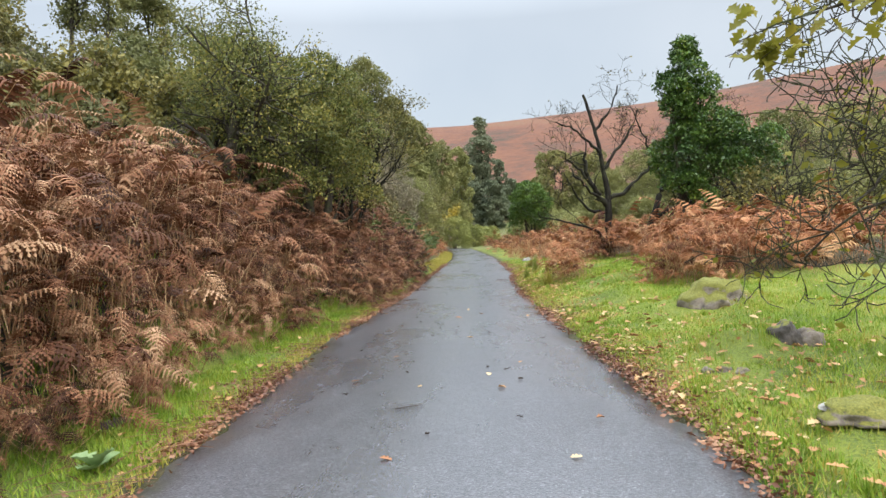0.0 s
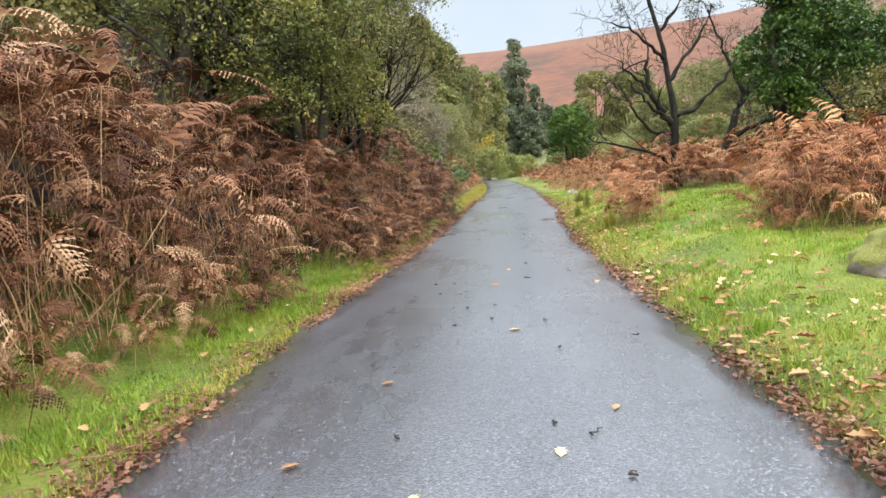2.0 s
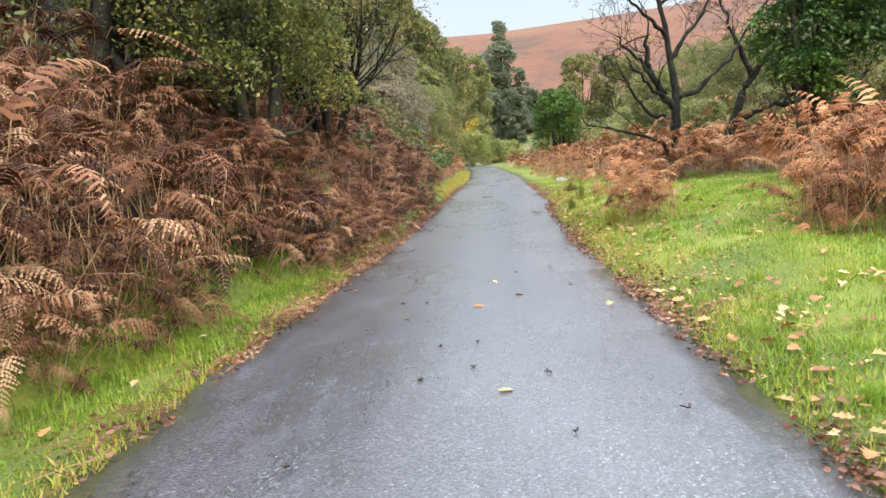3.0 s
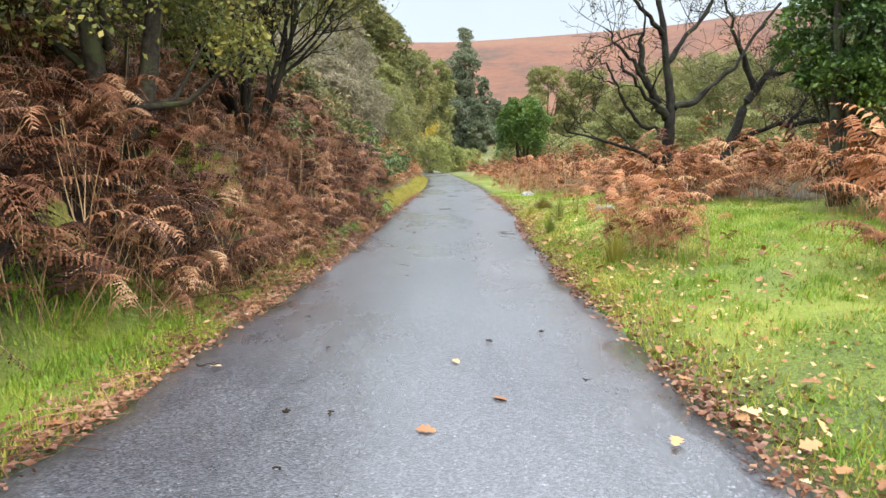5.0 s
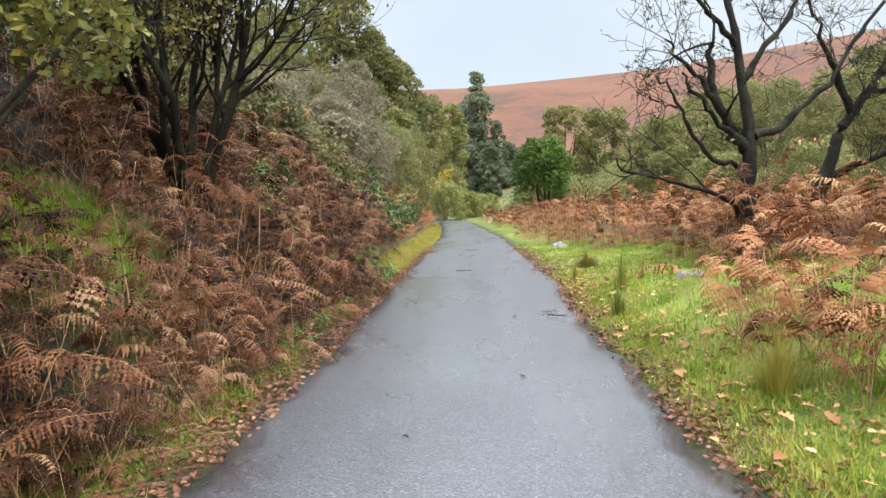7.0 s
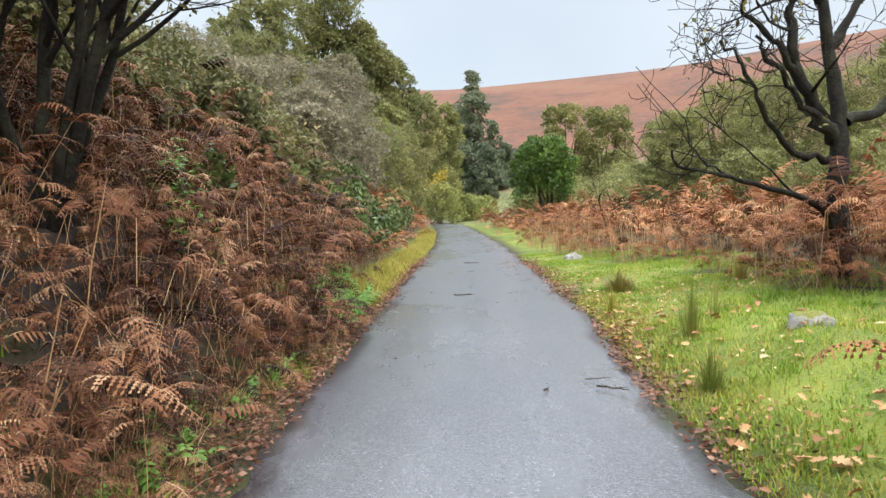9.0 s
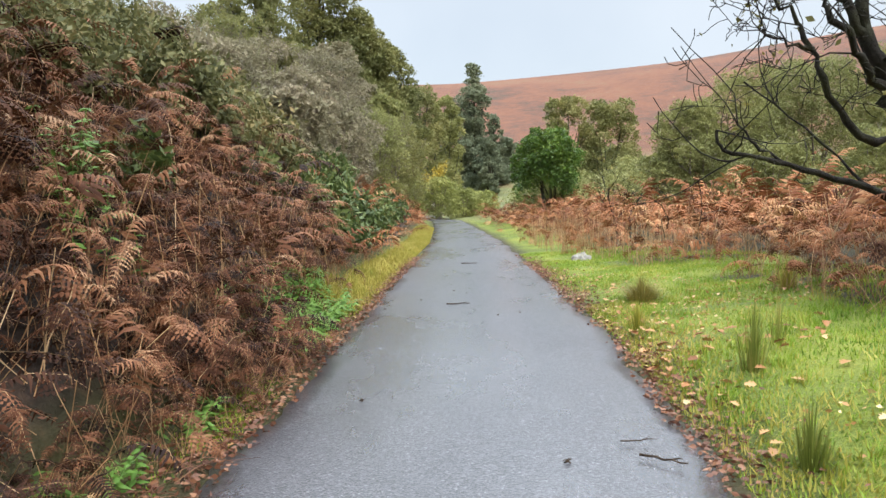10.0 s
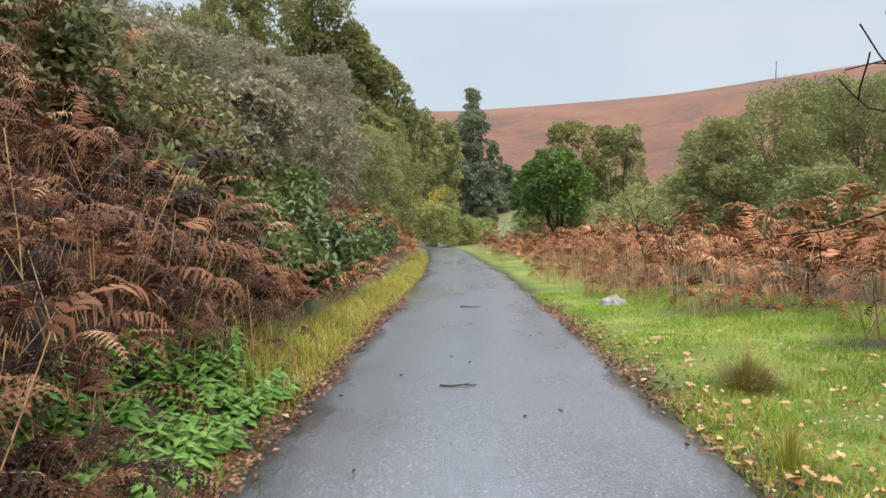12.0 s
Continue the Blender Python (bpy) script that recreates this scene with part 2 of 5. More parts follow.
def ground_material():
    """Grass turf near the lane, earth and litter on the bank with shade in their colour, red-brown moor on the far
    hill.
    """
    m, n, l, b = node_mat("turf_shaded_earth_and_moor")
    g = n.new("ShaderNodeNewGeometry")
    at = n.new("ShaderNodeAttribute")
    at.attribute_name = "zone"
    zone = n.new("ShaderNodeSeparateColor")
    l.new(at.outputs["Color"], zone.inputs[0])
    big, mid, fine = noise_node(n, l, 0.8, 4), noise_node(n, l, 6, 5, 0.6), noise_node(n, l, 45, 4, 0.7)
    turf = ramp_node(n, l, math_node(n, l, "ADD", math_node(n, l, "MULTIPLY", big, 0.5), math_node(n, l, "MULTIPLY", fine, 0.5)),
                     [(0.34, (0.045, 0.05, 0.014)), (0.44, (0.11, 0.15, 0.02)), (0.56, (0.22, 0.25, 0.03)), (0.68, (0.33, 0.28, 0.07))])
    # earth and litter, darkened to hold the shade between fronds and under thorns
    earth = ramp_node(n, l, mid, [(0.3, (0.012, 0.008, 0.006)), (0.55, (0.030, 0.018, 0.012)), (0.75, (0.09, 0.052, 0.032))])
    moor_f = math_node(n, l, "ADD", math_node(n, l, "MULTIPLY", noise_node(n, l, 0.035, 6, 0.65), 0.6), math_node(n, l, "MULTIPLY", noise_node(n, l, 0.35, 4, 0.7), 0.4))
    moor = ramp_node(n, l, moor_f, [(0.36, (0.05, 0.034, 0.017)), (0.44, (0.10, 0.040, 0.021)), (0.55, (0.155, 0.056, 0.024)), (0.68, (0.14, 0.078, 0.038))])
    rough_green = ramp_node(n, l, noise_node(n, l, 0.22, 6, 0.7), [(0.35, (0.075, 0.075, 0.028)), (0.5, (0.15, 0.165, 0.058)), (0.65, (0.19, 0.125, 0.06))])
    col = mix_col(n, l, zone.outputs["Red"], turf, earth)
    col = mix_col(n, l, zone.outputs["Blue"], col, rough_green)
    col = mix_col(n, l, zone.outputs["Green"], col, moor)
    l.new(col, b.inputs["Base Color"])
    b.inputs["Roughness"].default_value = 0.9
    bump_node(n, l, math_node(n, l, "ADD", mid, fine), 0.7, 0.04, b)
    return m


def stony(name, dark, light, moss_amount):
    m, n, l, b = node_mat(name)
    f = noise_node(n, l, 9, 7, 0.65)
    col = ramp_node(n, l, f, [(0.3, dark), (0.55, light), (0.8, tuple(min(0.75, c * 1.5) for c in light))])
    g = n.new("ShaderNodeNewGeometry")
    s = n.new("ShaderNodeSeparateXYZ")
    l.new(g.outputs["Normal"], s.inputs[0])
    up = math_node(n, l, "ADD", math_node(n, l, "MULTIPLY", s.outputs["Z"], 0.5), math_node(n, l, "MULTIPLY", noise_node(n, l, 5, 5, 0.6), 0.9))
    mk = ramp_node(n, l, up, [(0.98 - moss_amount, (0, 0, 0)), (1.08 - moss_amount, (1, 1, 1))])
    moss = ramp_node(n, l, noise_node(n, l, 60, 4, 0.7), [(0.3, (0.07, 0.08, 0.015)), (0.5, (0.17, 0.17, 0.03)), (0.7, (0.27, 0.24, 0.055))])
    l.new(mix_col(n, l, mk, col, moss), b.inputs["Base Color"])
    b.inputs["Roughness"].default_value = 0.85
    bump_node(n, l, f, 0.8, 0.03, b)
    return m


ASPHALT, GROUND = asphalt(), ground_material()
STONE_MOSSY = stony("mossy_granite", (0.06, 0.05, 0.042), (0.24, 0.20, 0.165), 0.42)
STONE_MOSS_FULL = stony("moss_cushion", (0.10, 0.085, 0.075), (0.2, 0.2, 0.1), 0.62)
STONE_BROWN = stony("brown_granite", (0.07, 0.055, 0.045), (0.20, 0.165, 0.135), 0.15)
STONE_DARK = stony("dark_wet_granite", (0.02, 0.018, 0.016), (0.10, 0.085, 0.075), 0.1)
STONE_WHITE = stony("white_quartz", (0.3, 0.29, 0.27), (0.6, 0.58, 0.55), 0.0)
STONE_PALE = stony("pale_granite", (0.12, 0.11, 0.10), (0.32, 0.30, 0.275), 0.16)

# ---------------- mesh helpers ----------------
rng = np.random.default_rng(7)


class Geo:
    """Collects triangles and quads with material slots, and makes one mesh of them."""
    def __init__(self):
        self.v, self.n, self.f = [], 0, {3: [], 4: []}
        self.m = {3: [], 4: []}

    def add(self, v, f, slot=0):
        v, f = np.asarray(v, np.float32), np.asarray(f, np.int32)
        self.v.append(v)
        self.f[f.shape[1]].append(f + self.n)
        self.m[f.shape[1]].append(np.full(len(f), slot, np.int32))
        self.n += len(v)

    def mesh(self, name, materials, smooth=False):
        me = bpy.data.meshes.new(name)
        v = np.concatenate(self.v)
        tri = np.concatenate(self.f[3]) if self.f[3] else np.zeros((0, 3), np.int32)
        quad = np.concatenate(self.f[4]) if self.f[4] else np.zeros((0, 4), np.int32)
        loops = np.concatenate([tri.ravel(), quad.ravel()])
        starts = np.concatenate([np.arange(len(tri)) * 3, len(tri) * 3 + np.arange(len(quad)) * 4])
        me.vertices.add(len(v))
        me.vertices.foreach_set("co", v.ravel())
        me.loops.add(len(loops))
        me.loops.foreach_set("vertex_index", loops.astype(np.int32))
        me.polygons.add(len(starts))
        me.polygons.foreach_set("loop_start", starts.astype(np.int32))
        me.polygons.foreach_set("material_index", np.concatenate(self.m[3] + self.m[4]).astype(np.int32))
        if smooth:
            me.polygons.foreach_set("use_smooth", np.ones(len(starts), bool))
        for m in materials:
            me.materials.append(m)
        me.update(calc_edges=True)
        return me


def thing(name, label, category, group="", at=(0, 0, 0)):
    ob = tagged(new(name), label, category, group)
    ob.location = at
    return ob


def piece(name, me, parent, label=""):
    ob = new(name, me)
    ob.parent = parent
    if label:
        ob["label"] = label
    return ob


def tube(geo, pts, radii, sides=5, slot=0):
    pts, radii = np.asarray(pts, float), np.asarray(radii, float)
    d = np.gradient(pts, axis=0)
    d /= np.linalg.norm(d, axis=1)[:, None] + 1e-9
    ref = np.where(np.abs(d[:, 2:3]) > 0.9, [[1.0, 0, 0]], [[0, 0, 1.0]])
    a = np.cross(d, ref)
    a /= np.linalg.norm(a, axis=1)[:, None] + 1e-9
    b = np.cross(d, a)
    w = np.arange(sides) * 2 * np.pi / sides
    ring = pts[:, None] + radii[:, None, None] * (np.cos(w)[None, :, None] * a[:, None] + np.sin(w)[None, :, None] * b[:, None])
    k, j = np.meshgrid(np.arange(len(pts) - 1), np.arange(sides), indexing="ij")
    k, j = k.ravel(), j.ravel()
    q = np.stack([k * sides + j, k * sides + (j + 1) % sides, (k + 1) * sides + (j + 1) % sides, (k + 1) * sides + j], 1)
    geo.add(ring.reshape(-1, 3), q, slot)


def unit(v):
    return v / (np.linalg.norm(v, axis=-1, keepdims=True) + 1e-9)


def leaf_cloud(geo, centers, size, r, slot=0, flat=0.0, long=1.7, tri=False):
    """Small folded leaves, each a bent diamond of its own; tri: plain pointed ones for trees far off."""
    n = len(centers)
    a = unit(r.normal(size=(n, 3)) * np.array([1, 1, 1 - flat]))
    b = unit(np.cross(a, r.normal(size=(n, 3))))
    c = np.cross(a, b)
    s = size * r.uniform(0.55, 1.35, (n, 1))
    if tri:
        v = np.stack([centers - a * s * long * 0.5 + b * s * 0.45, centers - a * s * long * 0.5 - b * s * 0.45, centers + a * s * long * 0.6], 1)
        geo.add(v.reshape(-1, 3), np.arange(3 * n).reshape(-1, 3), slot)
        return
    v = np.stack([centers - a * s * long * 0.5, centers + b * s * 0.5 + c * s * 0.12, centers + a * s * long * 0.5, centers - b * s * 0.5 + c * s * 0.12], 1)
    i = np.arange(n)[:, None] * 4
    geo.add(v.reshape(-1, 3), np.concatenate([i + [0, 1, 2], i + [0, 2, 3]]), slot)


# ---------------- lie of the land ----------------
def edge_left(y):
    return np.interp(y, (-10, 0, 4, 8, 11.5, 14, 19, 25, 35, 45, 57, 70, 82), (-1.6, -1.6, -1.66, -1.62, -1.38, -1.2, -1.05, -0.9, -0.6, -0.75, -1.3, -4.2, -9))


def edge_right(y):
    return np.interp(y, (-10, 0, 4, 7, 11, 14, 17.6, 20, 25, 35, 45, 57, 70, 82), (1.65, 1.63, 1.62, 1.5, 1.36, 1.34, 1.42, 1.6, 1.66, 1.58, 1.15, 0.55, -1.6, -5.5))


def bank_foot(y):
    near = np.interp(y, (-5, 0, 4, 8, 10, 12, 14, 17, 19, 22, 24, 30, 40, 50), (-3.0, -2.95, -2.8, -2.55, -2.3, -2.05, -1.8, -1.6, -1.45, -1.3, -1.6, -1.5, -1.3, -1.7))
    return np.where(np.asarray(y) > 48, edge_left(y) - 0.55, near)


def wave(x, y, s, k=0.0):
    return (np.sin(x * s + 1.3 * np.sin(y * s * 0.7 + k)) + np.sin(y * s * 1.13 + 1.7 * np.sin(x * s * 0.61 + k * 2))) * 0.5


HUMMOCKS = ((2.85, 5.55, 0.24, 0.42), (2.6, 3.25, 0.12, 0.35), (3.5, 8.2, 0.12, 0.7), (3.9, 4.6, 0.16, 0.5), (2.9, 10.2, 0.10, 0.5), (3.6, 12.6, 0.12, 0.7), (2.6, 17.3, 0.08, 0.5))


def land(x, y):
    x, y = np.asarray(x, float), np.asarray(y, float)
    u = bank_foot(y) - x
    bank = np.where(u > 0, np.where(u < 1.15, 1.1 * u, 1.265 + 0.52 * (np.minimum(u, 16) - 1.15) + 0.15 * np.clip(u - 16, 0, 60)), 0)
    bank = bank * (1 + 0.12 * wave(x, y, 1.1, 0.4)) * np.interp(y, (40, 75, 110), (1, 0.75, 0.45))
    w = np.clip(x - edge_right(y), 0, None)
    k = np.interp(y, (3, 6, 8, 12, 17, 20, 22, 27, 40), (0.05, 0.08, 0.14, 0.24, 0.27, 0.18, 0.12, 0.04, 0.02))
    right = 0.03 * np.clip(w * 3, 0, 1) + k * np.clip(w - 0.12, 0, 1.2) + 0.06 * np.clip(w - 1.2, 0, 8) + np.clip(w / 2, 0, 1) * (0.055 * wave(x, y, 1.4) + 0.035 * wave(x, y, 3.3, 1) + 0.018 * wave(x, y, 7.1, 2))
    for hx, hy, hh, hr in HUMMOCKS:
        right = right + hh * np.exp(-(((x - hx) / hr) ** 2 + ((y - hy) / hr) ** 2) ** 1.5)
    verge = 0.03 * np.clip((edge_left(y) - x) / 0.4, 0, 1)
    r, az = np.hypot(x, y - 12), np.arctan2(x, y - 12)
    el = np.interp(np.degrees(az), (-180, -60, -10, 0, 10, 19, 33, 60, 120, 180), (0.16, 0.165, 0.168, 0.170, 0.178, 0.187, 0.204, 0.22, 0.18, 0.16))
    s = np.clip((r - 75) / 225, 0, 1)
    hill = 300 * el * (0.35 * s + 0.65 * s * s * (3 - 2 * s)) * (1 + 0.01 * wave(x, y, 0.05))
    # a shallow sag holds the lane at the bend
    return np.maximum(np.where(x < 0, bank + verge, right), hill) - 0.03


xs = np.unique(np.concatenate([np.arange(-9, 12, 0.26), np.geomspace(9, 620, 60) * -1, np.geomspace(12, 620, 60)]))
ys = np.unique(np.concatenate([np.arange(-6, 48, 0.45), -np.geomspace(6, 500, 24), np.geomspace(48, 700, 90)]))
gx, gy = np.meshgrid(xs, ys, indexing="ij")
gz = land(gx, gy)
lane = (gx > edge_left(gy) + 0.12) & (gx < edge_right(gy) - 0.12) & (gy < 85)
gz = np.where(lane, -0.09, gz)
geo = Geo()
nx, ny = gx.shape
i, j = np.meshgrid(np.arange(nx - 1), np.arange(ny - 1), indexing="ij")
i, j = i.ravel(), j.ravel()
geo.add(np.stack([gx, gy, gz], -1).reshape(-1, 3), np.stack([i * ny + j, (i + 1) * ny + j, (i + 1) * ny + j + 1, i * ny + j + 1], 1))
me = geo.mesh("ground", [GROUND], True)
dist = np.hypot(gx, gy - 12)
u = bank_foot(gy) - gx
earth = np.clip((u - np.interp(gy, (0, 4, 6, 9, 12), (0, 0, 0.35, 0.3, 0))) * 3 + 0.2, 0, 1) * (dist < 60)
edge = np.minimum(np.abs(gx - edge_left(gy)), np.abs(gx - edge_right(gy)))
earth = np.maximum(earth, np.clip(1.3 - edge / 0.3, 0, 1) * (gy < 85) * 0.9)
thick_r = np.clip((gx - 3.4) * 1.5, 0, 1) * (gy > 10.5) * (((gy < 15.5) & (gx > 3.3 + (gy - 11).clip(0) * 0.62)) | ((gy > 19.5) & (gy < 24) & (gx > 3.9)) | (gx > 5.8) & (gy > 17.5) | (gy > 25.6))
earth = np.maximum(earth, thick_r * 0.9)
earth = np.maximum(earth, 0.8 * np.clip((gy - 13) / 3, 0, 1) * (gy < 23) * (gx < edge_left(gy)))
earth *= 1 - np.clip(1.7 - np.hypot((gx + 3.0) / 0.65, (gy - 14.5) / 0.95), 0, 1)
moor = np.clip((gz - 5) / 5, 0, 1) * np.clip((dist - 95) / 25, 0, 1)
rough = np.clip((dist - 38) / 14, 0, 1)
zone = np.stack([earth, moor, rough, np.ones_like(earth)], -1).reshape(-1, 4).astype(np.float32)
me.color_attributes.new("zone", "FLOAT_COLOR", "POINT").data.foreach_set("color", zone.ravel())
tagged(new("ground", me), "mossy grass verges, shade-darkened earth bank and bracken-brown moorland hill", "ground", kind="structure")

# the lane: a crowned strip of wet tarmac with ragged edges
yy = np.concatenate([np.arange(-12, 50, 0.12), np.arange(50, 84, 0.5)])
rag = lambda s: 0.05 * np.sin(yy * 2.1 + s) + 0.035 * np.sin(yy * 5.3 + 2 * s) + 0.02 * np.sin(yy * 13.7 + 3 * s)
el_, er_ = edge_left(yy) + rag(0.3), edge_right(yy) + rag(1.9)
cols = np.linspace(0, 1, 15)
rx = el_[:, None] + (er_ - el_)[:, None] * cols
rz = 0.035 * (1 - (2 * cols - 1) ** 2)[None] - 0.012 + 0.004 * wave(rx, yy[:, None] + 0 * rx, 2.3)
rows_v = np.stack([rx, yy[:, None] + 0 * rx, rz], -1)
skirt_l, skirt_r = rows_v[:, :1] - [0.02, 0, 0.08], rows_v[:, -1:] + [0.02, 0, -0.08]
grid = np.concatenate([skirt_l, rows_v, skirt_r], 1)
geo = Geo()
h, w_ = grid.shape[:2]
i, j = [a.ravel() for a in np.meshgrid(np.arange(h - 1), np.arange(w_ - 1), indexing="ij")]
geo.add(grid.reshape(-1, 3), np.stack([i * w_ + j, i * w_ + j + 1, (i + 1) * w_ + j + 1, (i + 1) * w_ + j], 1))
tagged(new("road", geo.mesh("road", [ASPHALT], True)), "narrow single-track lane of worn wet grey tarmac", "road", kind="structure")


# ---------------- trees and bushes ----------------
class Skeleton:
    def __init__(self, r):
        self.r, self.lines, self.tips = r, [], []

    def grow(self, p, d, length, rad, level, top, kids, wob=0.3, rise=0.1, spread=0.8, taper=0.35, shrink=0.62, low=0.35):
        r, n = self.r, (6 if level == 0 else 5 if level == 1 else 4)
        pts, dirs = [np.array(p, float)], [unit(np.array(d, float))]
        for _ in range(n):
            nd = unit(dirs[-1] + r.normal(size=3) * wob * 0.5 + np.array([0, 0, rise]))
            dirs.append(nd)
            pts.append(pts[-1] + nd * length / n)
        pts = np.array(pts)
        self.lines.append((level, pts, np.linspace(rad, max(rad * taper, 0.002), n + 1)))
        if level >= top - 1:
            self.tips.append(pts[1:])
        if level < top:
            for k in range(kids[level]):
                t = r.uniform(0.3, 1.0) if level else low + (1 - low) * (k + r.uniform(0, 0.8)) / kids[0]
                x = min(t, 0.99) * n
                q = pts[int(x)] + (x - int(x)) * (pts[int(x) + 1] - pts[int(x)])
                side = r.normal(size=3)
                side -= side @ dirs[int(x)] * dirs[int(x)]
                nd = unit(dirs[int(x)] * (1 - spread * 0.55) + unit(side) * spread)
                self.grow(q, nd, length * shrink * r.uniform(0.7, 1.25) * (1.15 - 0.4 * t), max(rad * (1 - 0.6 * t) * 0.6, 0.003), level + 1, top, kids, wob, rise, spread, taper, shrink)


def finish_tree(root, sk, bark, twig, leaf, leaves, size, r, jitter=0.12, min_rad=0.0, long=1.7, bare=True):
    """Meshes of a skeleton: each stem, each main limb, the finer branchwork and the crown of leaves."""
    fine = Geo()
    many = sum(level == 0 for level, *_ in sk.lines) > 1
    for level, pts, rad in sk.lines:
        rad = np.maximum(rad, min_rad)
        if level < 2:
            name = "limb" if level else "stem" if many else "trunk"
            g = Geo()
            tube(g, pts, rad, 5 if level else 7)
            piece(name, g.mesh(name, [bark], True), root)
        elif bare:
            tube(fine, pts, rad, 3)
    if fine.n:
        piece("branchwork", fine.mesh("branchwork", [twig], True), root)
    if leaves:
        tips = np.concatenate(sk.tips)
        share = r.exponential(size=len(tips)) ** 1.7
        c = tips[r.choice(len(tips), leaves, p=share / share.sum())] + r.normal(size=(leaves, 3)) * jitter * 0.6
        g = Geo()
        leaf_cloud(g, c, size, r, long=long)
        piece("crown", g.mesh("crown", [leaf]), root)


def stand(x, y, sink=0.06):
    return (x, y, float(land(x, y)) - sink)


def tree(name, label, at, height, rad, seed, bark, leaf, leaves, size, kids=(6, 5, 4), stems=1, lean=(0, 0), spread=0.8, rise=0.12, wob=0.3, twig=None, jitter=0.14, top=3, fan=0.35, group="", long=1.7, shrink=0.62, min_rad=0.0, category="tree", low=0.35):
    r = np.random.default_rng(seed)
    root = thing(name, label, category, group, at)
    sk = Skeleton(r)
    for k in range(stems):
        w = 2 * np.pi * k / stems + r.uniform(-0.4, 0.4)
        d = np.array([lean[0], lean[1], 1.0])
        off = np.zeros(3)
        if stems > 1:
            d = d + np.array([np.cos(w), np.sin(w), 0]) * fan * r.uniform(0.4, 1.3)
            off = np.array([np.cos(w), np.sin(w), 0]) * rad * 1.4
        sk.grow(off, d, height * r.uniform(0.75, 1.0) * (0.72 if kids[0] else 1), rad * r.uniform(0.7, 1.1), 0, top, kids, wob, rise, spread, 0.35, shrink, low)
    finish_tree(root, sk, bark, twig or bark, leaf, leaves, size, r, jitter, min_rad, long, bare=at[1] < 45)
    return root


def crown_tree(name, label, at, high, wide, seed, leaf, leaves, size, bark=None, twig=None, lobes=24, bottom=0.12, shape="dome", stems=1, rad=0.12, group="", category="tree", tri=False, twigs=0, lobe=0.34, flat=0.85, extra=()):
    """A leafy tree: stems, limbs that carry uneven leaf masses, and leaves gathered over those masses."""
    r = np.random.default_rng(seed)
    bark = bark or BARK
    root = thing(name, label, category, group, at)
    masses = []
    for k in range(lobes):
        t = bottom + (0.97 - bottom) * ((k + r.uniform(0, 1)) / lobes) ** (0.85 if shape == "dome" else 1.1)
        u = (t - bottom) / (1 - bottom)
        p = {"dome": math.sqrt(max(1 - ((u - 0.38) / 0.66) ** 2, 0.02)), "cone": max(1.0 - u, 0.03) ** 0.75, "column": max(1 - u ** 3, 0.1) ** 0.6 * (0.75 + 0.25 * math.sin(u * 14 + seed))}[shape]
        w, o = k * 2.4 + r.uniform(-0.5, 0.5), math.sqrt(r.uniform(0.15, 1))
        q = wide * lobe * r.uniform(0.65, 1.25) * (0.55 + 0.5 * p)
        o *= max(wide * p - q * 0.55, 0.05)
        masses.append((math.cos(w) * o, math.sin(w) * o, min(t * high, high - q * flat * 0.8), q))
    masses = np.array(masses + list(extra))
    for k in range(stems):
        w = k * 2 * np.pi / stems + 0.4
        off = np.array([math.cos(w), math.sin(w), 0]) * (rad * 1.6 if stems > 1 else 0)
        spread = wide * (0.3 if stems > 1 else 0.05)
        g = Geo()
        pts = [off * 0.7 - (0, 0, 0.05)] + [off + np.array([math.cos(w) * spread * t, math.sin(w) * spread * t, high * 0.78 * t]) + r.normal(size=3) * wide * 0.02 for t in (0.25, 0.5, 0.75, 1.0)]
        tube(g, pts, np.array((1.25, 1, 0.75, 0.5, 0.25)) * rad, 7)
        nm = "stem" if stems > 1 else "trunk"
        piece(nm, g.mesh(nm, [bark], True), root)
    fine = Geo()
    for k, (x, y, z, q) in enumerate(masses):
        c = np.array([x, y, z])
        if k % 3 == 0:
            foot = np.array([x * 0.12, y * 0.12, max(z - 0.35 * high, 0.12 * high)])
            g = Geo()
            tube(g, [foot, foot * 0.5 + c * 0.5 - (0, 0, 0.05 * high) + r.normal(size=3) * q * 0.1, c], np.array((0.45, 0.3, 0.12)) * rad, 5)
            piece("limb", g.mesh("limb", [bark], True), root)
        for _ in range(twigs):
            d = unit(r.normal(size=3) + np.array([x, y, 0]) / (wide + 0.1) * 0.9 + np.array([0, 0, 0.7]))
            a, b = c + d * q * 0.3, c + d * q * r.uniform(0.95, 1.45)
            m = (a + b) / 2 + r.normal(size=3) * q * 0.09
            tube(fine, [a, m, b], (0.009, 0.006, 0.003), 3)
            for _ in range(3):
                e = m + (b - m) * r.uniform(0, 0.7)
                tube(fine, [e, e + unit(d + r.normal(size=3) * 0.6) * q * r.uniform(0.15, 0.4)], (0.005, 0.0025), 3)
    if fine.n:
        piece("branchwork", fine.mesh("branchwork", [twig or bark], True), root)["kind"] = "stuff"
    area = masses[:, 3] ** 2 * r.uniform(0.5, 1.5, len(masses))
    pick = masses[r.choice(len(masses), leaves, p=area / area.sum())]
    d = unit(r.normal(size=(leaves, 3)))
    d[:, 2] = np.where((d[:, 2] < -0.2) & (r.uniform(size=leaves) < 0.55), -d[:, 2], d[:, 2])
    bumps = 1 + 0.16 * np.sin(d[:, 0] * 6 + pick[:, 0] * 5) * np.sin(d[:, 1] * 7 + pick[:, 1] * 5) + 0.13 * np.sin(d[:, 2] * 9 + pick[:, 2] * 4 + d[:, 0] * 5)
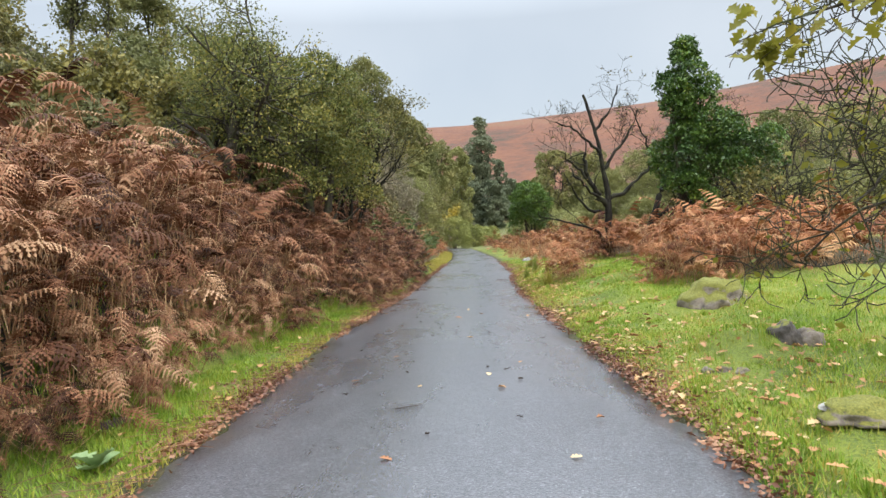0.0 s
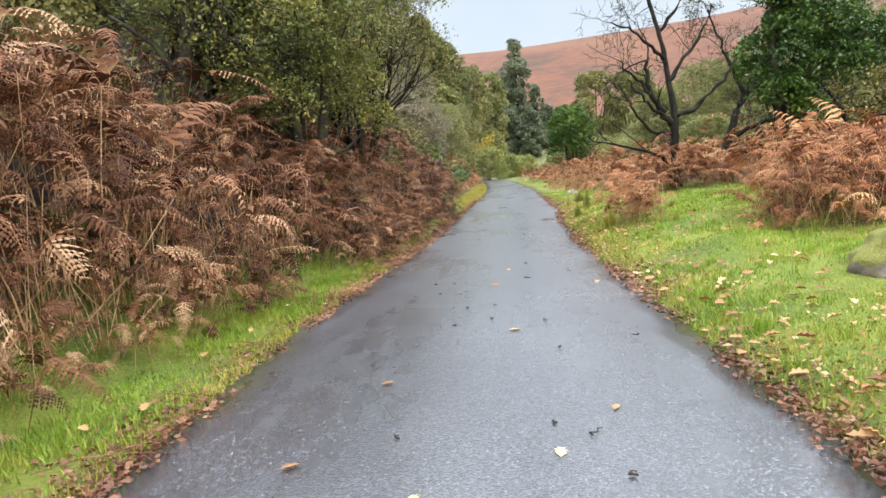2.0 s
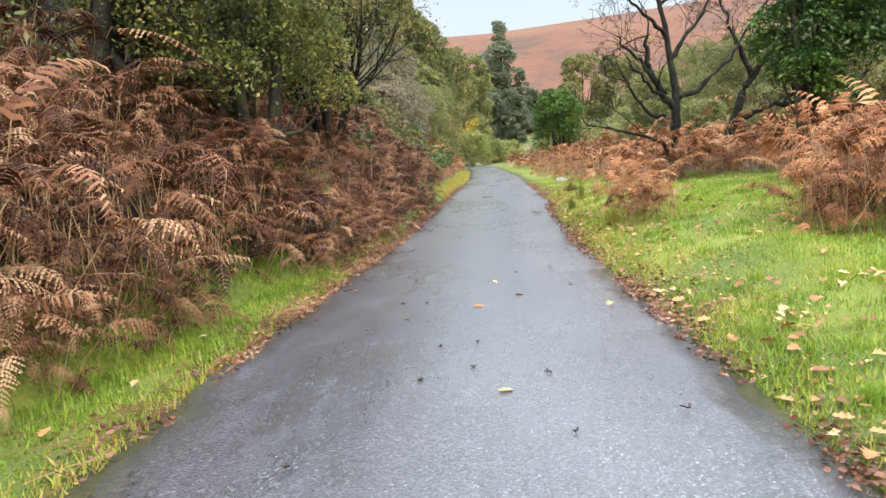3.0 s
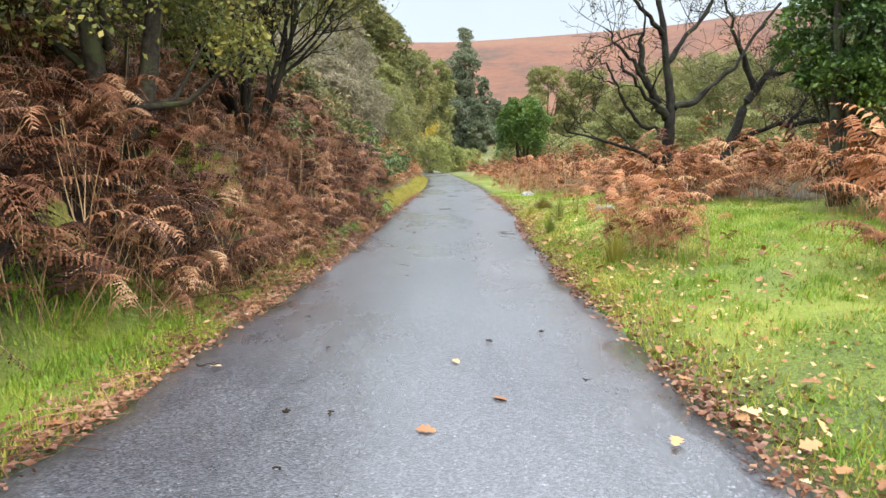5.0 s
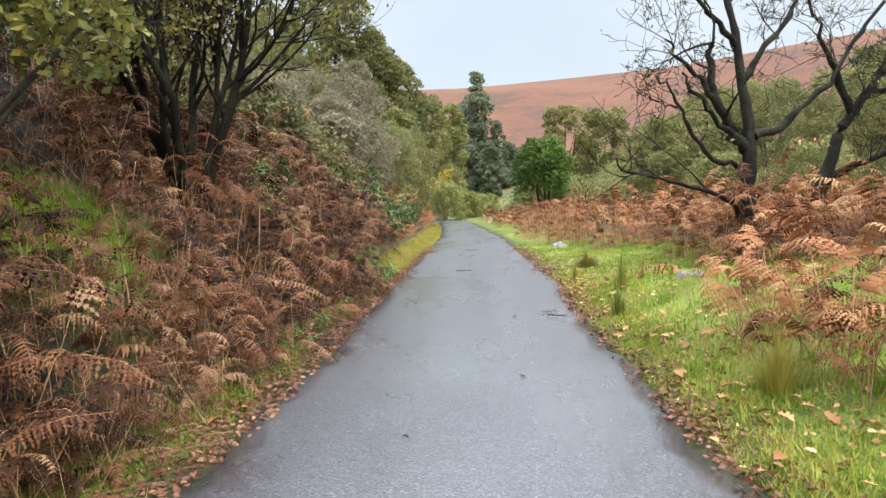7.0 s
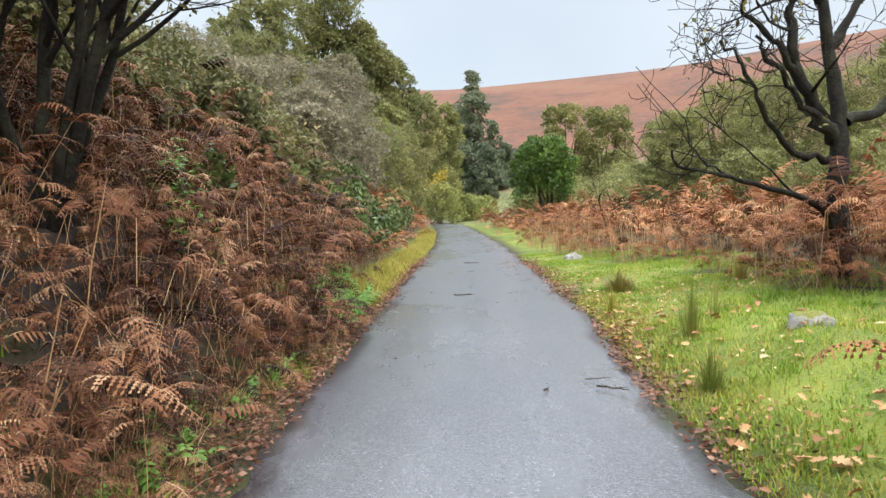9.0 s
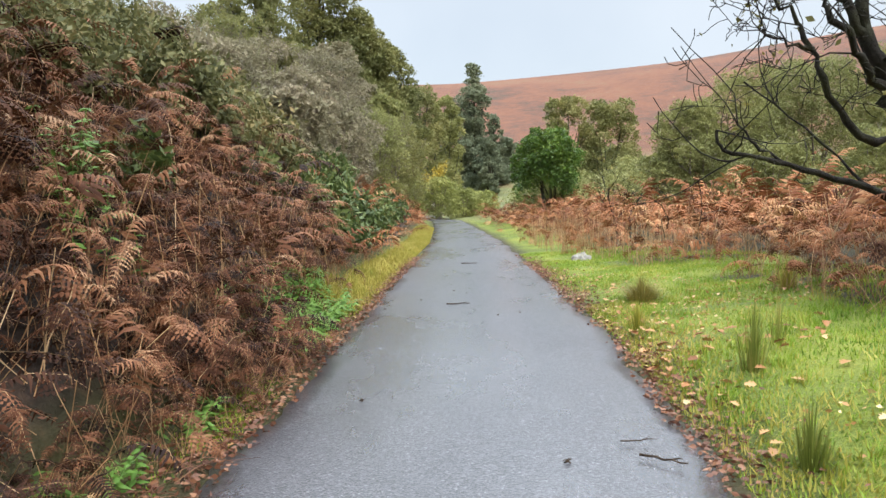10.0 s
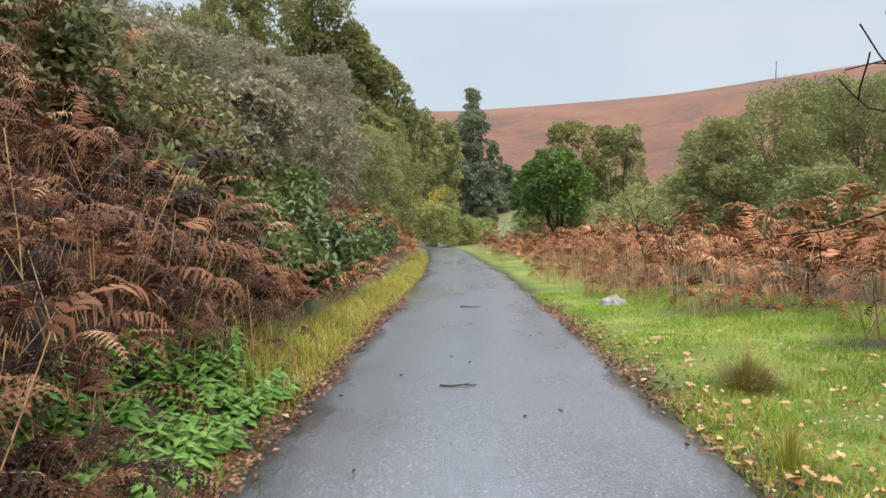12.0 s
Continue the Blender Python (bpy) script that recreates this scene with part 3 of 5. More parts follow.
    reach = bumps * (1 - np.abs(r.normal(size=leaves)) * 0.16) * np.where(r.uniform(size=leaves) < 0.07, r.uniform(1.05, 1.35, leaves), 1)
    c = pick[:, :3] + d * (pick[:, 3] * reach)[:, None] * (1, 1, flat)
    c = c[c[:, 2] > 0.02]
    g = Geo()
    leaf_cloud(g, c, size, r, tri=tri)
    piece("crown", g.mesh("crown", [leaf]), root)
    return root


# hawthorns over the bank, with a dark hollow under them
tree("hawthorn_tree", "spreading twiggy hawthorn with thinning yellow-green leaves on the bank", stand(-4.5, 12.2), 4.3, 0.15, 3, BARK, HAWTHORN_LEAF, 24000, 0.034, (10, 6, 4), 3, (0.15, 0.05), 1.0, 0.02, 0.35, jitter=0.2, fan=0.55, low=0.12)
crown_tree("hawthorn_tree", "dense dull green hawthorn overhanging the bracken bank", stand(-2.95, 12.9), 3.9, 1.6, 4, HAWTHORN_LEAF, 34000, 0.034, twig=BARK, lobes=34, bottom=0.22, stems=3, rad=0.09, twigs=7, lobe=0.27)
crown_tree("hawthorn_tree", "dense hawthorn with dull green and rusty leaves on the bank", stand(-5.2, 15.4), 3.9, 1.8, 5, HAWTHORN_LEAF, 20000, 0.045, lobes=30, bottom=0.2, stems=3, rad=0.1, twigs=6, lobe=0.28)
tree("birch_bush", "many-stemmed dark birch bush with few yellowing leaves", stand(-2.85, 17.0), 4.7, 0.06, 11, BARK_DEAD, SPARSE_LEAF, 13000, 0.036, (8, 6, 4), 9, (0.05, 0.0), 0.6, 0.12, 0.26, jitter=0.16, fan=0.3, shrink=0.5)
crown_tree("hawthorn_tree", "rounded hawthorn with olive leaves above the bracken", stand(-4.8, 19.6), 2.3, 1.2, 17, GORSE_LEAF, 14000, 0.045, lobes=22, bottom=0.1, stems=3, rad=0.06, twigs=6)
for k, (x, y, h) in enumerate(((-7.0, 11.5, 2.6), (-7.6, 15, 3.0), (-9.5, 18.5, 3.4), (-9.5, 10, 2.6), (-12, 14, 3.4))):
    tree("thorn_bush", "twiggy thorn bush with fading olive leaves on the hillside", stand(x, y), h, 0.08, 30 + k, BARK, OLIVE_LEAF if k % 2 else SPARSE_LEAF, 8500, 0.06, (7, 7), 4, (0.1, 0), 0.8, 0.06, 0.3, jitter=0.2, fan=0.6, group="thorn bushes on the hillside", category="bush", top=2)
for k, (x, y, h) in enumerate(((-15.5, 33, 9), (-13.4, 36, 10), (-18, 30, 9), (-20.5, 38, 10.5), (-23, 30, 9.5))):
    tree("hillside_tree", "tall thin tree with bare lower trunk on the hillside", stand(x, y), h, 0.14, 50 + k, BARK, OLIVE_LEAF, 5500, 0.11, (9, 6), 1, (0.03, 0), 0.7, 0.1, 0.18, jitter=0.4, group="tall trees on the hillside", shrink=0.4, top=2)

# grey willow scrub and brownish thorn on the bank, taller trees beyond
for k, (x, y, h, w, lf) in enumerate(((-3.6, 28.8, 2.0, 1.1, GREY_LEAF), (-4.2, 32, 2.6, 1.4, GREY_LEAF), (-3.4, 35.5, 3.2, 1.5, GREY_LEAF), (-2.9, 40, 3.4, 1.5, SALLOW_LEAF), (-5.9, 36, 3.6, 1.7, GREY_LEAF), (-2.7, 45.0, 4.2, 1.7, OLIVE_LEAF), (-5.2, 42, 4.6, 2.0, GREY_LEAF), (-5.8, 30.5, 2.7, 1.5, GREY_LEAF), (-8.0, 33.0, 3.2, 1.8, GREY_LEAF), (-8.2, 38.5, 4.2, 2.0, OLIVE_LEAF), (-7.2, 28.5, 2.4, 1.5, GORSE_LEAF), (-10.5, 32.0, 3.0, 2.0, OLIVE_LEAF))):
    crown_tree("willow_scrub", "grey-green willow scrub with pale bare twigs on the bank", stand(x, y), h, w, 70 + k, lf, 15000, 0.05, TWIG_GREY, TWIG_GREY, 26, 0.08, "dome", 5, 0.035, "willow scrub on the bank", "bush", True, 9, 0.3)
for k, (x, y, h, w, form, lf) in enumerate(((-8.2, 57, 13.6, 4.3, "column", OLIVE_LEAF), (-6.3, 58.5, 11.4, 2.8, "dome", OLIVE_LEAF), (-4.6, 60, 10.6, 2.8, "dome", OLIVE_LEAF), (-6.4, 52.5, 7.6, 2.4, "dome", GREY_LEAF), (-4.0, 52.5, 5.6, 1.9, "dome", OLIVE_LEAF), (-10.8, 51, 8.0, 2.8, "dome", OLIVE_LEAF), (-3.6, 89, 14.0, 3.8, "dome", OLIVE_LEAF), (-6.8, 86, 14, 4.0, "dome", SALLOW_LEAF), (-0.9, 97, 13, 3.0, "dome", SALLOW_LEAF), (-14, 60, 8, 3.2, "dome", OLIVE_LEAF), (-3.6, 49, 5.0, 1.7, "dome", SALLOW_LEAF))):
    crown_tree("oak_tree", "broad oak with dull olive autumn leaves beyond the scrub", stand(x, y), h, w, 90 + k, lf, 38000 if k < 3 else 22000, 0.12 if y < 80 else 0.15, lobes=80 if k < 3 else 46, bottom=0.06, shape=form, rad=0.22, group="oaks beyond the scrub", tri=True, lobe=0.26)
for k, (x, y, h, w) in enumerate(((-0.9, 61, 2.9, 1.5), (0.9, 63, 2.2, 1.4), (-2.6, 57.5, 2.6, 1.0), (2.2, 66, 2.0, 1.6))):
    crown_tree("pale_willow", "low rounded willow with pale yellow-green leaves at the bend", stand(x, y) if x < -1.5 else (x, y, -0.05), h, w, 110 + k, LIME_LEAF, 9000, 0.075, TWIG_GREY, lobes=18, bottom=0.05, stems=4, rad=0.05, group="pale willows at the bend", category="bush", tri=True)
tree("yellow_birch", "slim birch with bright yellow leaves", stand(-1.6, 72), 5.5, 0.08, 121, BARK_PALE, YELLOW_LEAF, 4000, 0.12, (8, 5), 1, jitter=0.25, top=2)

# trees on the open side
crown_tree("holly_bush", "dense bright green holly bush above red bracken", stand(4.75, 46.5), 4.5, 1.75, 131, HOLLY_LEAF, 20000, 0.08, lobes=26, bottom=0.3, stems=3, rad=0.08, category="bush", tri=True, lobe=0.34, twigs=2)
tree("thorn_sapling", "small bare thorn sapling leaning out of the bracken", stand(4.7, 32.0), 2.6, 0.05, 133, BARK_DEAD, SPARSE_LEAF, 300, 0.05, (6, 5, 4), 2, (-0.15, 0), 0.8, 0.08, 0.3, jitter=0.1, fan=0.4)
for k, (x, y, h, w, lf) in enumerate(((8.3, 37.0, 4.2, 1.7, SALLOW_LEAF), (10.6, 38, 5.2, 2.4, SALLOW_LEAF), (13.2, 38.5, 5.7, 2.6, SALLOW_LEAF), (16.2, 37.5, 6.0, 2.7, SALLOW_LEAF), (19.2, 36, 5.8, 2.6, SALLOW_LEAF), (9.6, 33.8, 2.4, 1.5, SALLOW_LEAF), (12.4, 33, 2.8, 1.7, SALLOW_LEAF), (16.5, 31.5, 3.4, 2.0, OLIVE_LEAF), (21, 28, 3.8, 2.2, SALLOW_LEAF), (13, 25.5, 2.6, 1.7, SALLOW_LEAF), (17, 22, 3.4, 2.0, OLIVE_LEAF))):
    crown_tree("sallow_bush", "broad rounded sallow bush with grey-green leaves", stand(x, y), h, w, 140 + k, lf, 44000 if k < 4 else 14000, 0.048 if k < 5 else 0.055, TWIG_GREY, TWIG_GREY, 40 if k < 5 else 24, 0.04, "dome", 5, 0.05, "sallow bushes behind the bracken", "bush", True, 4, 0.3)
for k, (x, y, h, w, lf) in enumerate(((9.7, 70, 9.2, 2.9, OLIVE_LEAF), (13.5, 72, 9.2, 3.2, OLIVE_LEAF), (7.4, 76, 6.6, 2.2, HOLLY_LEAF), (18, 66, 5.0, 2.8, SALLOW_LEAF), (24, 62, 5.0, 3.2, SALLOW_LEAF), (8.0, 58, 2.6, 2.0, SALLOW_LEAF), (11.5, 55, 3.2, 2.3, SALLOW_LEAF), (11, 88, 6, 3.4, OLIVE_LEAF), (17, 90, 6.5, 3.6, SALLOW_LEAF), (24, 86, 6.5, 4.0, OLIVE_LEAF), (32, 84, 7, 4.2, SALLOW_LEAF), (41, 78, 7, 4.2, OLIVE_LEAF), (33, 60, 6, 3.6, SALLOW_LEAF), (44, 58, 7, 4.2, OLIVE_LEAF), (30, 42, 8.5, 3.6, SALLOW_LEAF), (21, 43, 8, 3.2, OLIVE_LEAF), (25.5, 44, 8.5, 3.4, SALLOW_LEAF), (24.5, 36, 6.5, 2.8, OLIVE_LEAF), (36, 38, 8, 3.6, SALLOW_LEAF))):
    crown_tree("valley_tree", "rounded valley tree with olive and green autumn leaves", stand(x, y), h, w, 160 + k, lf, 13000, 0.11 if y < 65 else 0.14, lobes=28, bottom=0.06, stems=2, rad=0.14, group="rounded trees in the valley", tri=True, lobe=0.28)
crown_tree("ivy_clad_tree", "thorn tree smothered in glossy dark green ivy", stand(6.0, 16.6), 5.7, 1.05, 181, IVY_LEAF, 38000, 0.048, lobes=30, bottom=0.3, shape="column", stems=2, rad=0.09, twigs=5, lobe=0.38,
           extra=[(-0.2, -0.35, 1.9, 0.4), (0.25, -0.4, 1.5, 0.35), (0.9, 0.1, 2.9, 0.62), (1.5, 0.2, 2.6, 0.6), (1.0, -0.4, 2.3, 0.5), (2.0, 0.1, 2.3, 0.55), (0.5, -0.5, 3.3, 0.55), (1.3, 0.5, 3.3, 0.5), (1.9, -0.3, 2.9, 0.45)])
tree("thorn_bush", "bare tangled thorn bush beside the ivied tree", stand(8.0, 15.6), 2.6, 0.07, 183, BARK_DEAD, SPARSE_LEAF, 2500, 0.05, (6, 6, 4), 5, (0.1, 0), 0.9, 0.03, 0.4, jitter=0.15, fan=0.8, category="bush")
# far pines
for k, (x, y, h, w) in enumerate(((3.2, 110, 19.5, 3.7), (6.2, 113, 12, 3.0), (0.6, 108, 13, 3.2), (4.9, 104, 8.5, 2.2), (8.5, 116, 8.5, 2.6))):
    crown_tree("pine_tree", "tall dark green pine at the foot of the hill", stand(x, y), h - 0.5 * float(land(x, y)), w, 200 + k, HAZY_PINE_LEAF, 13000 if k else 20000, 0.2, lobes=60 if k == 0 else 34, bottom=0.06, shape="column", rad=0.28, group="pines at the foot of the hill", tri=True, lobe=0.3, flat=0.7)


def limbs_tree(name, label, at, limbs, seed, bark, leaf, leaves, twig_kids=(7, 5, 4), category="tree"):
    """A bare old tree: main limbs by their bends, and crooked twigs grown from them."""
    r = np.random.default_rng(seed)
    root = thing(name, label, category, "", at)
    twigs, sk = Geo(), Skeleton(r)
    for k, (line, r0, r1) in enumerate(limbs):
        ctl = np.array(line, float)
        t = np.linspace(0, len(ctl) - 1, (len(ctl) - 1) * 4 + 1)
        pts = np.stack([np.interp(t, np.arange(len(ctl)), ctl[:, a]) for a in range(3)], 1)
        pts[1:-1] = (pts[:-2] + 2 * pts[1:-1] + pts[2:]) / 4
        pts[1:] += r.normal(size=(len(pts) - 1, 3)) * min(r0, 0.06) * (0.55 if k else 0.2)
        rad = 1.0 * r0 * (r1 / r0) ** np.linspace(0, 1, len(pts)) * (1 + (0.15 if k else 0.05) * r.normal(size=len(pts)))
        if k == 0:
            rad[:4] *= (1.3, 1.15, 1.08, 1.0)
        g = Geo()
        tube(g, pts, np.abs(rad), 9 if k == 0 else 7)
        piece("trunk" if k == 0 else "limb", g.mesh("limb", [bark], True), root)
        for _ in range(twig_kids[0] if k else 3):
            q = int(r.integers(len(pts) // 3, len(pts)))
            d = unit(unit(pts[q] - pts[max(q - 2, 0)]) * 0.5 + r.normal(size=3) * 0.6 + np.array([0, 0, 0.25]))
            sk.grow(pts[q], d, r.uniform(0.5, 1.2), max(r1 * 0.55, 0.009), 2, 4, (0, 0, twig_kids[1], twig_kids[2]), 0.55, 0.06, 0.95, 0.3, 0.6)
    for level, pts, rad in sk.lines:
        tube(twigs, pts, np.maximum(rad, 0.0045), 3)
    piece("branchwork", twigs.mesh("branchwork", [bark], True), root)["kind"] = "stuff"
    if leaves:
        tips = np.concatenate(sk.tips)
        g = Geo()
        leaf_cloud(g, tips[r.integers(0, len(tips), leaves)] + r.normal(size=(leaves, 3)) * 0.05, 0.045, r)
        piece("foliage", g.mesh("foliage", [leaf]), root)
    return root


dz = float(land(4.8, 20.8))
limbs_tree("bare_oak_tree", "gnarled dark bare oak with crooked limbs in the bracken", (4.8, 20.8, dz - 0.1), [
    ([(0, 0, 0), (0.02, 0, 1.0), (0.0, 0, 1.6), (0.05, 0.05, 2.2), (-0.1, 0.1, 2.95), (-0.2, 0.1, 3.7), (-0.35, 0.2, 4.5), (-0.6, 0.3, 5.4)], 0.15, 0.045),
    ([(0.0, 0, 1.75), (-0.3, -0.1, 2.05), (-0.62, -0.2, 2.6), (-0.72, -0.25, 3.2), (-0.72, -0.3, 3.45)], 0.105, 0.05),
    ([(-0.62, -0.2, 2.6), (-0.95, -0.3, 3.0), (-1.3, -0.35, 3.25), (-1.42, -0.4, 3.5)], 0.06, 0.018),
    ([(-0.3, -0.1, 2.05), (-0.75, -0.3, 2.35), (-1.1, -0.45, 2.7), (-1.25, -0.5, 2.95)], 0.06, 0.02),
    ([(-0.05, 0, 1.55), (-0.6, -0.15, 1.6), (-1.1, -0.3, 2.2), (-1.3, -0.35, 2.65), (-1.62, -0.4, 2.95)], 0.05, 0.016),
    ([(-1.2, -0.33, 2.45), (-1.45, -0.4, 2.5), (-1.75, -0.4, 2.62)], 0.025, 0.01),
    ([(0.1, 0.02, 2.0), (0.7, 0.1, 2.25), (1.3, 0.1, 2.8), (1.8, 0.2, 3.5), (2.2, 0.2, 4.1)], 0.075, 0.025),
    ([(-0.1, 0.1, 2.9), (0.4, 0.2, 3.5), (0.8, 0.3, 4.1), (1.1, 0.4, 4.8)], 0.08, 0.025),
    ([(-0.18, 0.1, 3.5), (-0.7, -0.2, 3.9), (-1.2, -0.4, 4.3), (-1.6, -0.5, 4.4)], 0.06, 0.02),
    ([(-0.3, 0.2, 4.2), (0.2, 0.2, 4.8), (0.5, 0.2, 5.6)], 0.05, 0.018),
], 301, BARK_DEAD, SPARSE_LEAF, 260, (5, 4, 3))
dz = float(land(6.4, 21.6))
limbs_tree("bare_oak_tree", "leaning bare oak with a tangle of twigs in the bracken", (6.4, 21.6, dz - 0.1), [
    ([(0, 0, 0), (-0.05, 0, 0.9), (0.1, 0, 1.5), (0.35, 0, 2.2), (0.8, 0, 2.8), (1.2, 0.1, 3.4), (1.3, 0.2, 4.2), (1.2, 0.2, 5.2)], 0.16, 0.04),
    ([(0.0, 0, 1.2), (0.5, -0.1, 1.5), (1.2, -0.2, 1.7), (2.2, -0.3, 1.8), (3.2, -0.4, 2.4)], 0.10, 0.03),
    ([(0.5, 0, 2.4), (0.2, -0.1, 3.1), (-0.2, -0.1, 3.9), (-0.5, -0.2, 4.7)], 0.08, 0.02),
    ([(1.0, 0, 3.1), (1.7, 0.1, 3.6), (2.4, 0.2, 3.9), (3.0, 0.2, 4.6)], 0.08, 0.02),
    ([(0.8, 0, 2.8), (1.6, -0.2, 2.9), (2.3, -0.3, 2.6), (2.9, -0.4, 2.9)], 0.06, 0.02),
    ([(1.2, -0.2, 1.7), (1.5, -0.3, 2.2), (1.6, -0.4, 2.9)], 0.05, 0.02),
], 303, BARK_DEAD, SPARSE_LEAF, 700, (10, 7, 5))
limbs_tree("bare_oak_tree", "low spreading bare thorn with grey twigs", stand(9.4, 21.0), [
    ([(0, 0, 0), (0, 0, 0.9), (-0.3, 0, 1.7), (-0.8, 0, 2.4)], 0.12, 0.04),
    ([(0, 0, 0.9), (0.6, 0, 1.6), (1.2, 0, 2.6), (1.4, 0, 3.4)], 0.09, 0.03),
    ([(-0.1, 0, 1.1), (-0.9, -0.3, 1.4), (-1.8, -0.4, 1.6)], 0.07, 0.02),
], 305, BARK_DEAD, SPARSE_LEAF, 500, (11, 7, 5))
# fallen grey limb lying from the oak's foot out over the bracken
limbs_tree("fallen_branch", "fallen crooked grey branch resting on the bracken", (4.7, 20.6, float(land(4.7, 20.6)) - 0.05), [
    ([(0, 0, 0.3), (-0.3, -0.3, 0.85), (-0.65, -0.5, 1.02), (-1.3, -0.6, 1.22), (-1.8, -0.65, 1.36), (-2.2, -0.7, 1.42), (-2.25, -0.7, 1.58)], 0.06, 0.014),
    ([(-1.55, -0.6, 1.3), (-1.8, -0.6, 1.42), (-2.0, -0.6, 1.66)], 0.022, 0.008),
    ([(-0.8, -0.55, 1.08), (-1.35, -0.5, 1.62), (-1.92, -0.5, 2.04)], 0.016, 0.007),
    ([(-1.9, -0.65, 1.38), (-2.15, -0.7, 1.32), (-2.4, -0.75, 1.4)], 0.014, 0.006),
], 307, BARK_DEAD, SPARSE_LEAF, 0, (2, 2, 1), "branch")
# near oak whose outer twigs reach over the verge
limbs_tree("oak_tree", "oak reaching bare and yellow-leaved boughs over the verge", stand(5.2, 3.4), [
    ([(0, 0, 0), (0.05, 0, 1.2), (-0.1, 0, 2.2), (-0.2, 0, 3.2), (0, 0, 4.4)], 0.22, 0.10),
    ([(-0.15, 0, 2.3), (-0.9, 0, 2.75), (-1.7, 0, 2.8), (-2.3, 0, 2.75)], 0.09, 0.018),
    ([(-0.1, 0, 2.0), (-0.9, 0.3, 2.1), (-1.7, 0.4, 1.75), (-2.3, 0.4, 1.3)], 0.06, 0.010),
    ([(-0.1, 0, 1.8), (-0.9, 0.5, 1.7), (-1.6, 0.7, 1.45), (-2.4, 0.8, 0.95)], 0.05, 0.008),
    ([(-0.1, 0, 2.9), (-0.8, 0.8, 3.2), (-1.6, 1.4, 3.1)], 0.07, 0.02),
    ([(-0.2, 0, 3.2), (0.6, -0.6, 3.9), (1.4, -1, 4.8)], 0.08, 0.02),
], 309, BARK, OAK_LEAF, 900, (10, 7, 4))


def oak_leaf_shape(r, size):
    """A lobed oak leaf, slightly curled."""
    t = np.linspace(0, 1, 8)
    w = size * (0.12 + 0.34 * np.sin(np.pi * np.clip(t * 0.95 + 0.05, 0, 1))) * (1 + 0.35 * np.cos(t * 8 * np.pi * 0.875))
    w[0], w[-1] = size * 0.03, size * 0.05
    x = (t - 0.5) * size * 1.6
    curl = r.uniform(0.5, 2.2)
    mid = np.stack([x, 0 * x, 0.12 * size * np.sin(t * np.pi) * r.uniform(-0.6, 1)], 1)
    left = mid + np.stack([0 * x, w, np.abs(w) * 0.35 * curl], 1)
    right = mid + np.stack([0 * x, -w, np.abs(w) * 0.35 * curl], 1)
    v = np.concatenate([mid, left, right])
    k = np.arange(7)[:, None]
    return v, np.concatenate([np.concatenate([k, k + 1, k + 9, k + 8], 1), np.concatenate([k + 16, k + 17, k + 1, k], 1)])


spray = thing("oak_spray", "hanging oak spray with lobed yellow-green leaves", "branch", "", (2.2, 3.3, 2.42))
r = np.random.default_rng(320)
g = Geo()
tube(g, [(0.8, 0.1, 0.33), (0.4, 0, 0.22), (0.0, 0, 0.12), (-0.25, 0, 0.02)], (0.014, 0.010, 0.006, 0.003), 5)
tube(g, [(0.3, 0, 0.2), (0.1, -0.05, 0.05), (-0.12, -0.05, -0.1)], (0.006, 0.004, 0.002), 4)
piece("twig", g.mesh("twig", [BARK]), spray)
leaf_meshes = []
for k in range(4):
    v, f = oak_leaf_shape(r, 0.075)
    g = Geo()
    g.add(v, f)
    leaf_meshes.append(g.mesh("leaf", [OAK_LEAF], True))
for k in range(64):
    ob = piece("leaf", leaf_meshes[k % 4], spray)
    c = (r.uniform(-0.3, 0.75), r.normal() * 0.12, 0.13 + r.normal() * 0.11) if k % 3 else (r.normal() * 0.08 - 0.06, r.normal() * 0.06, -0.08 + r.normal() * 0.05)
    ob.matrix_basis = pose(*c, r.uniform(-70, 70), r.uniform(-70, 70), r.uniform(0, 360))

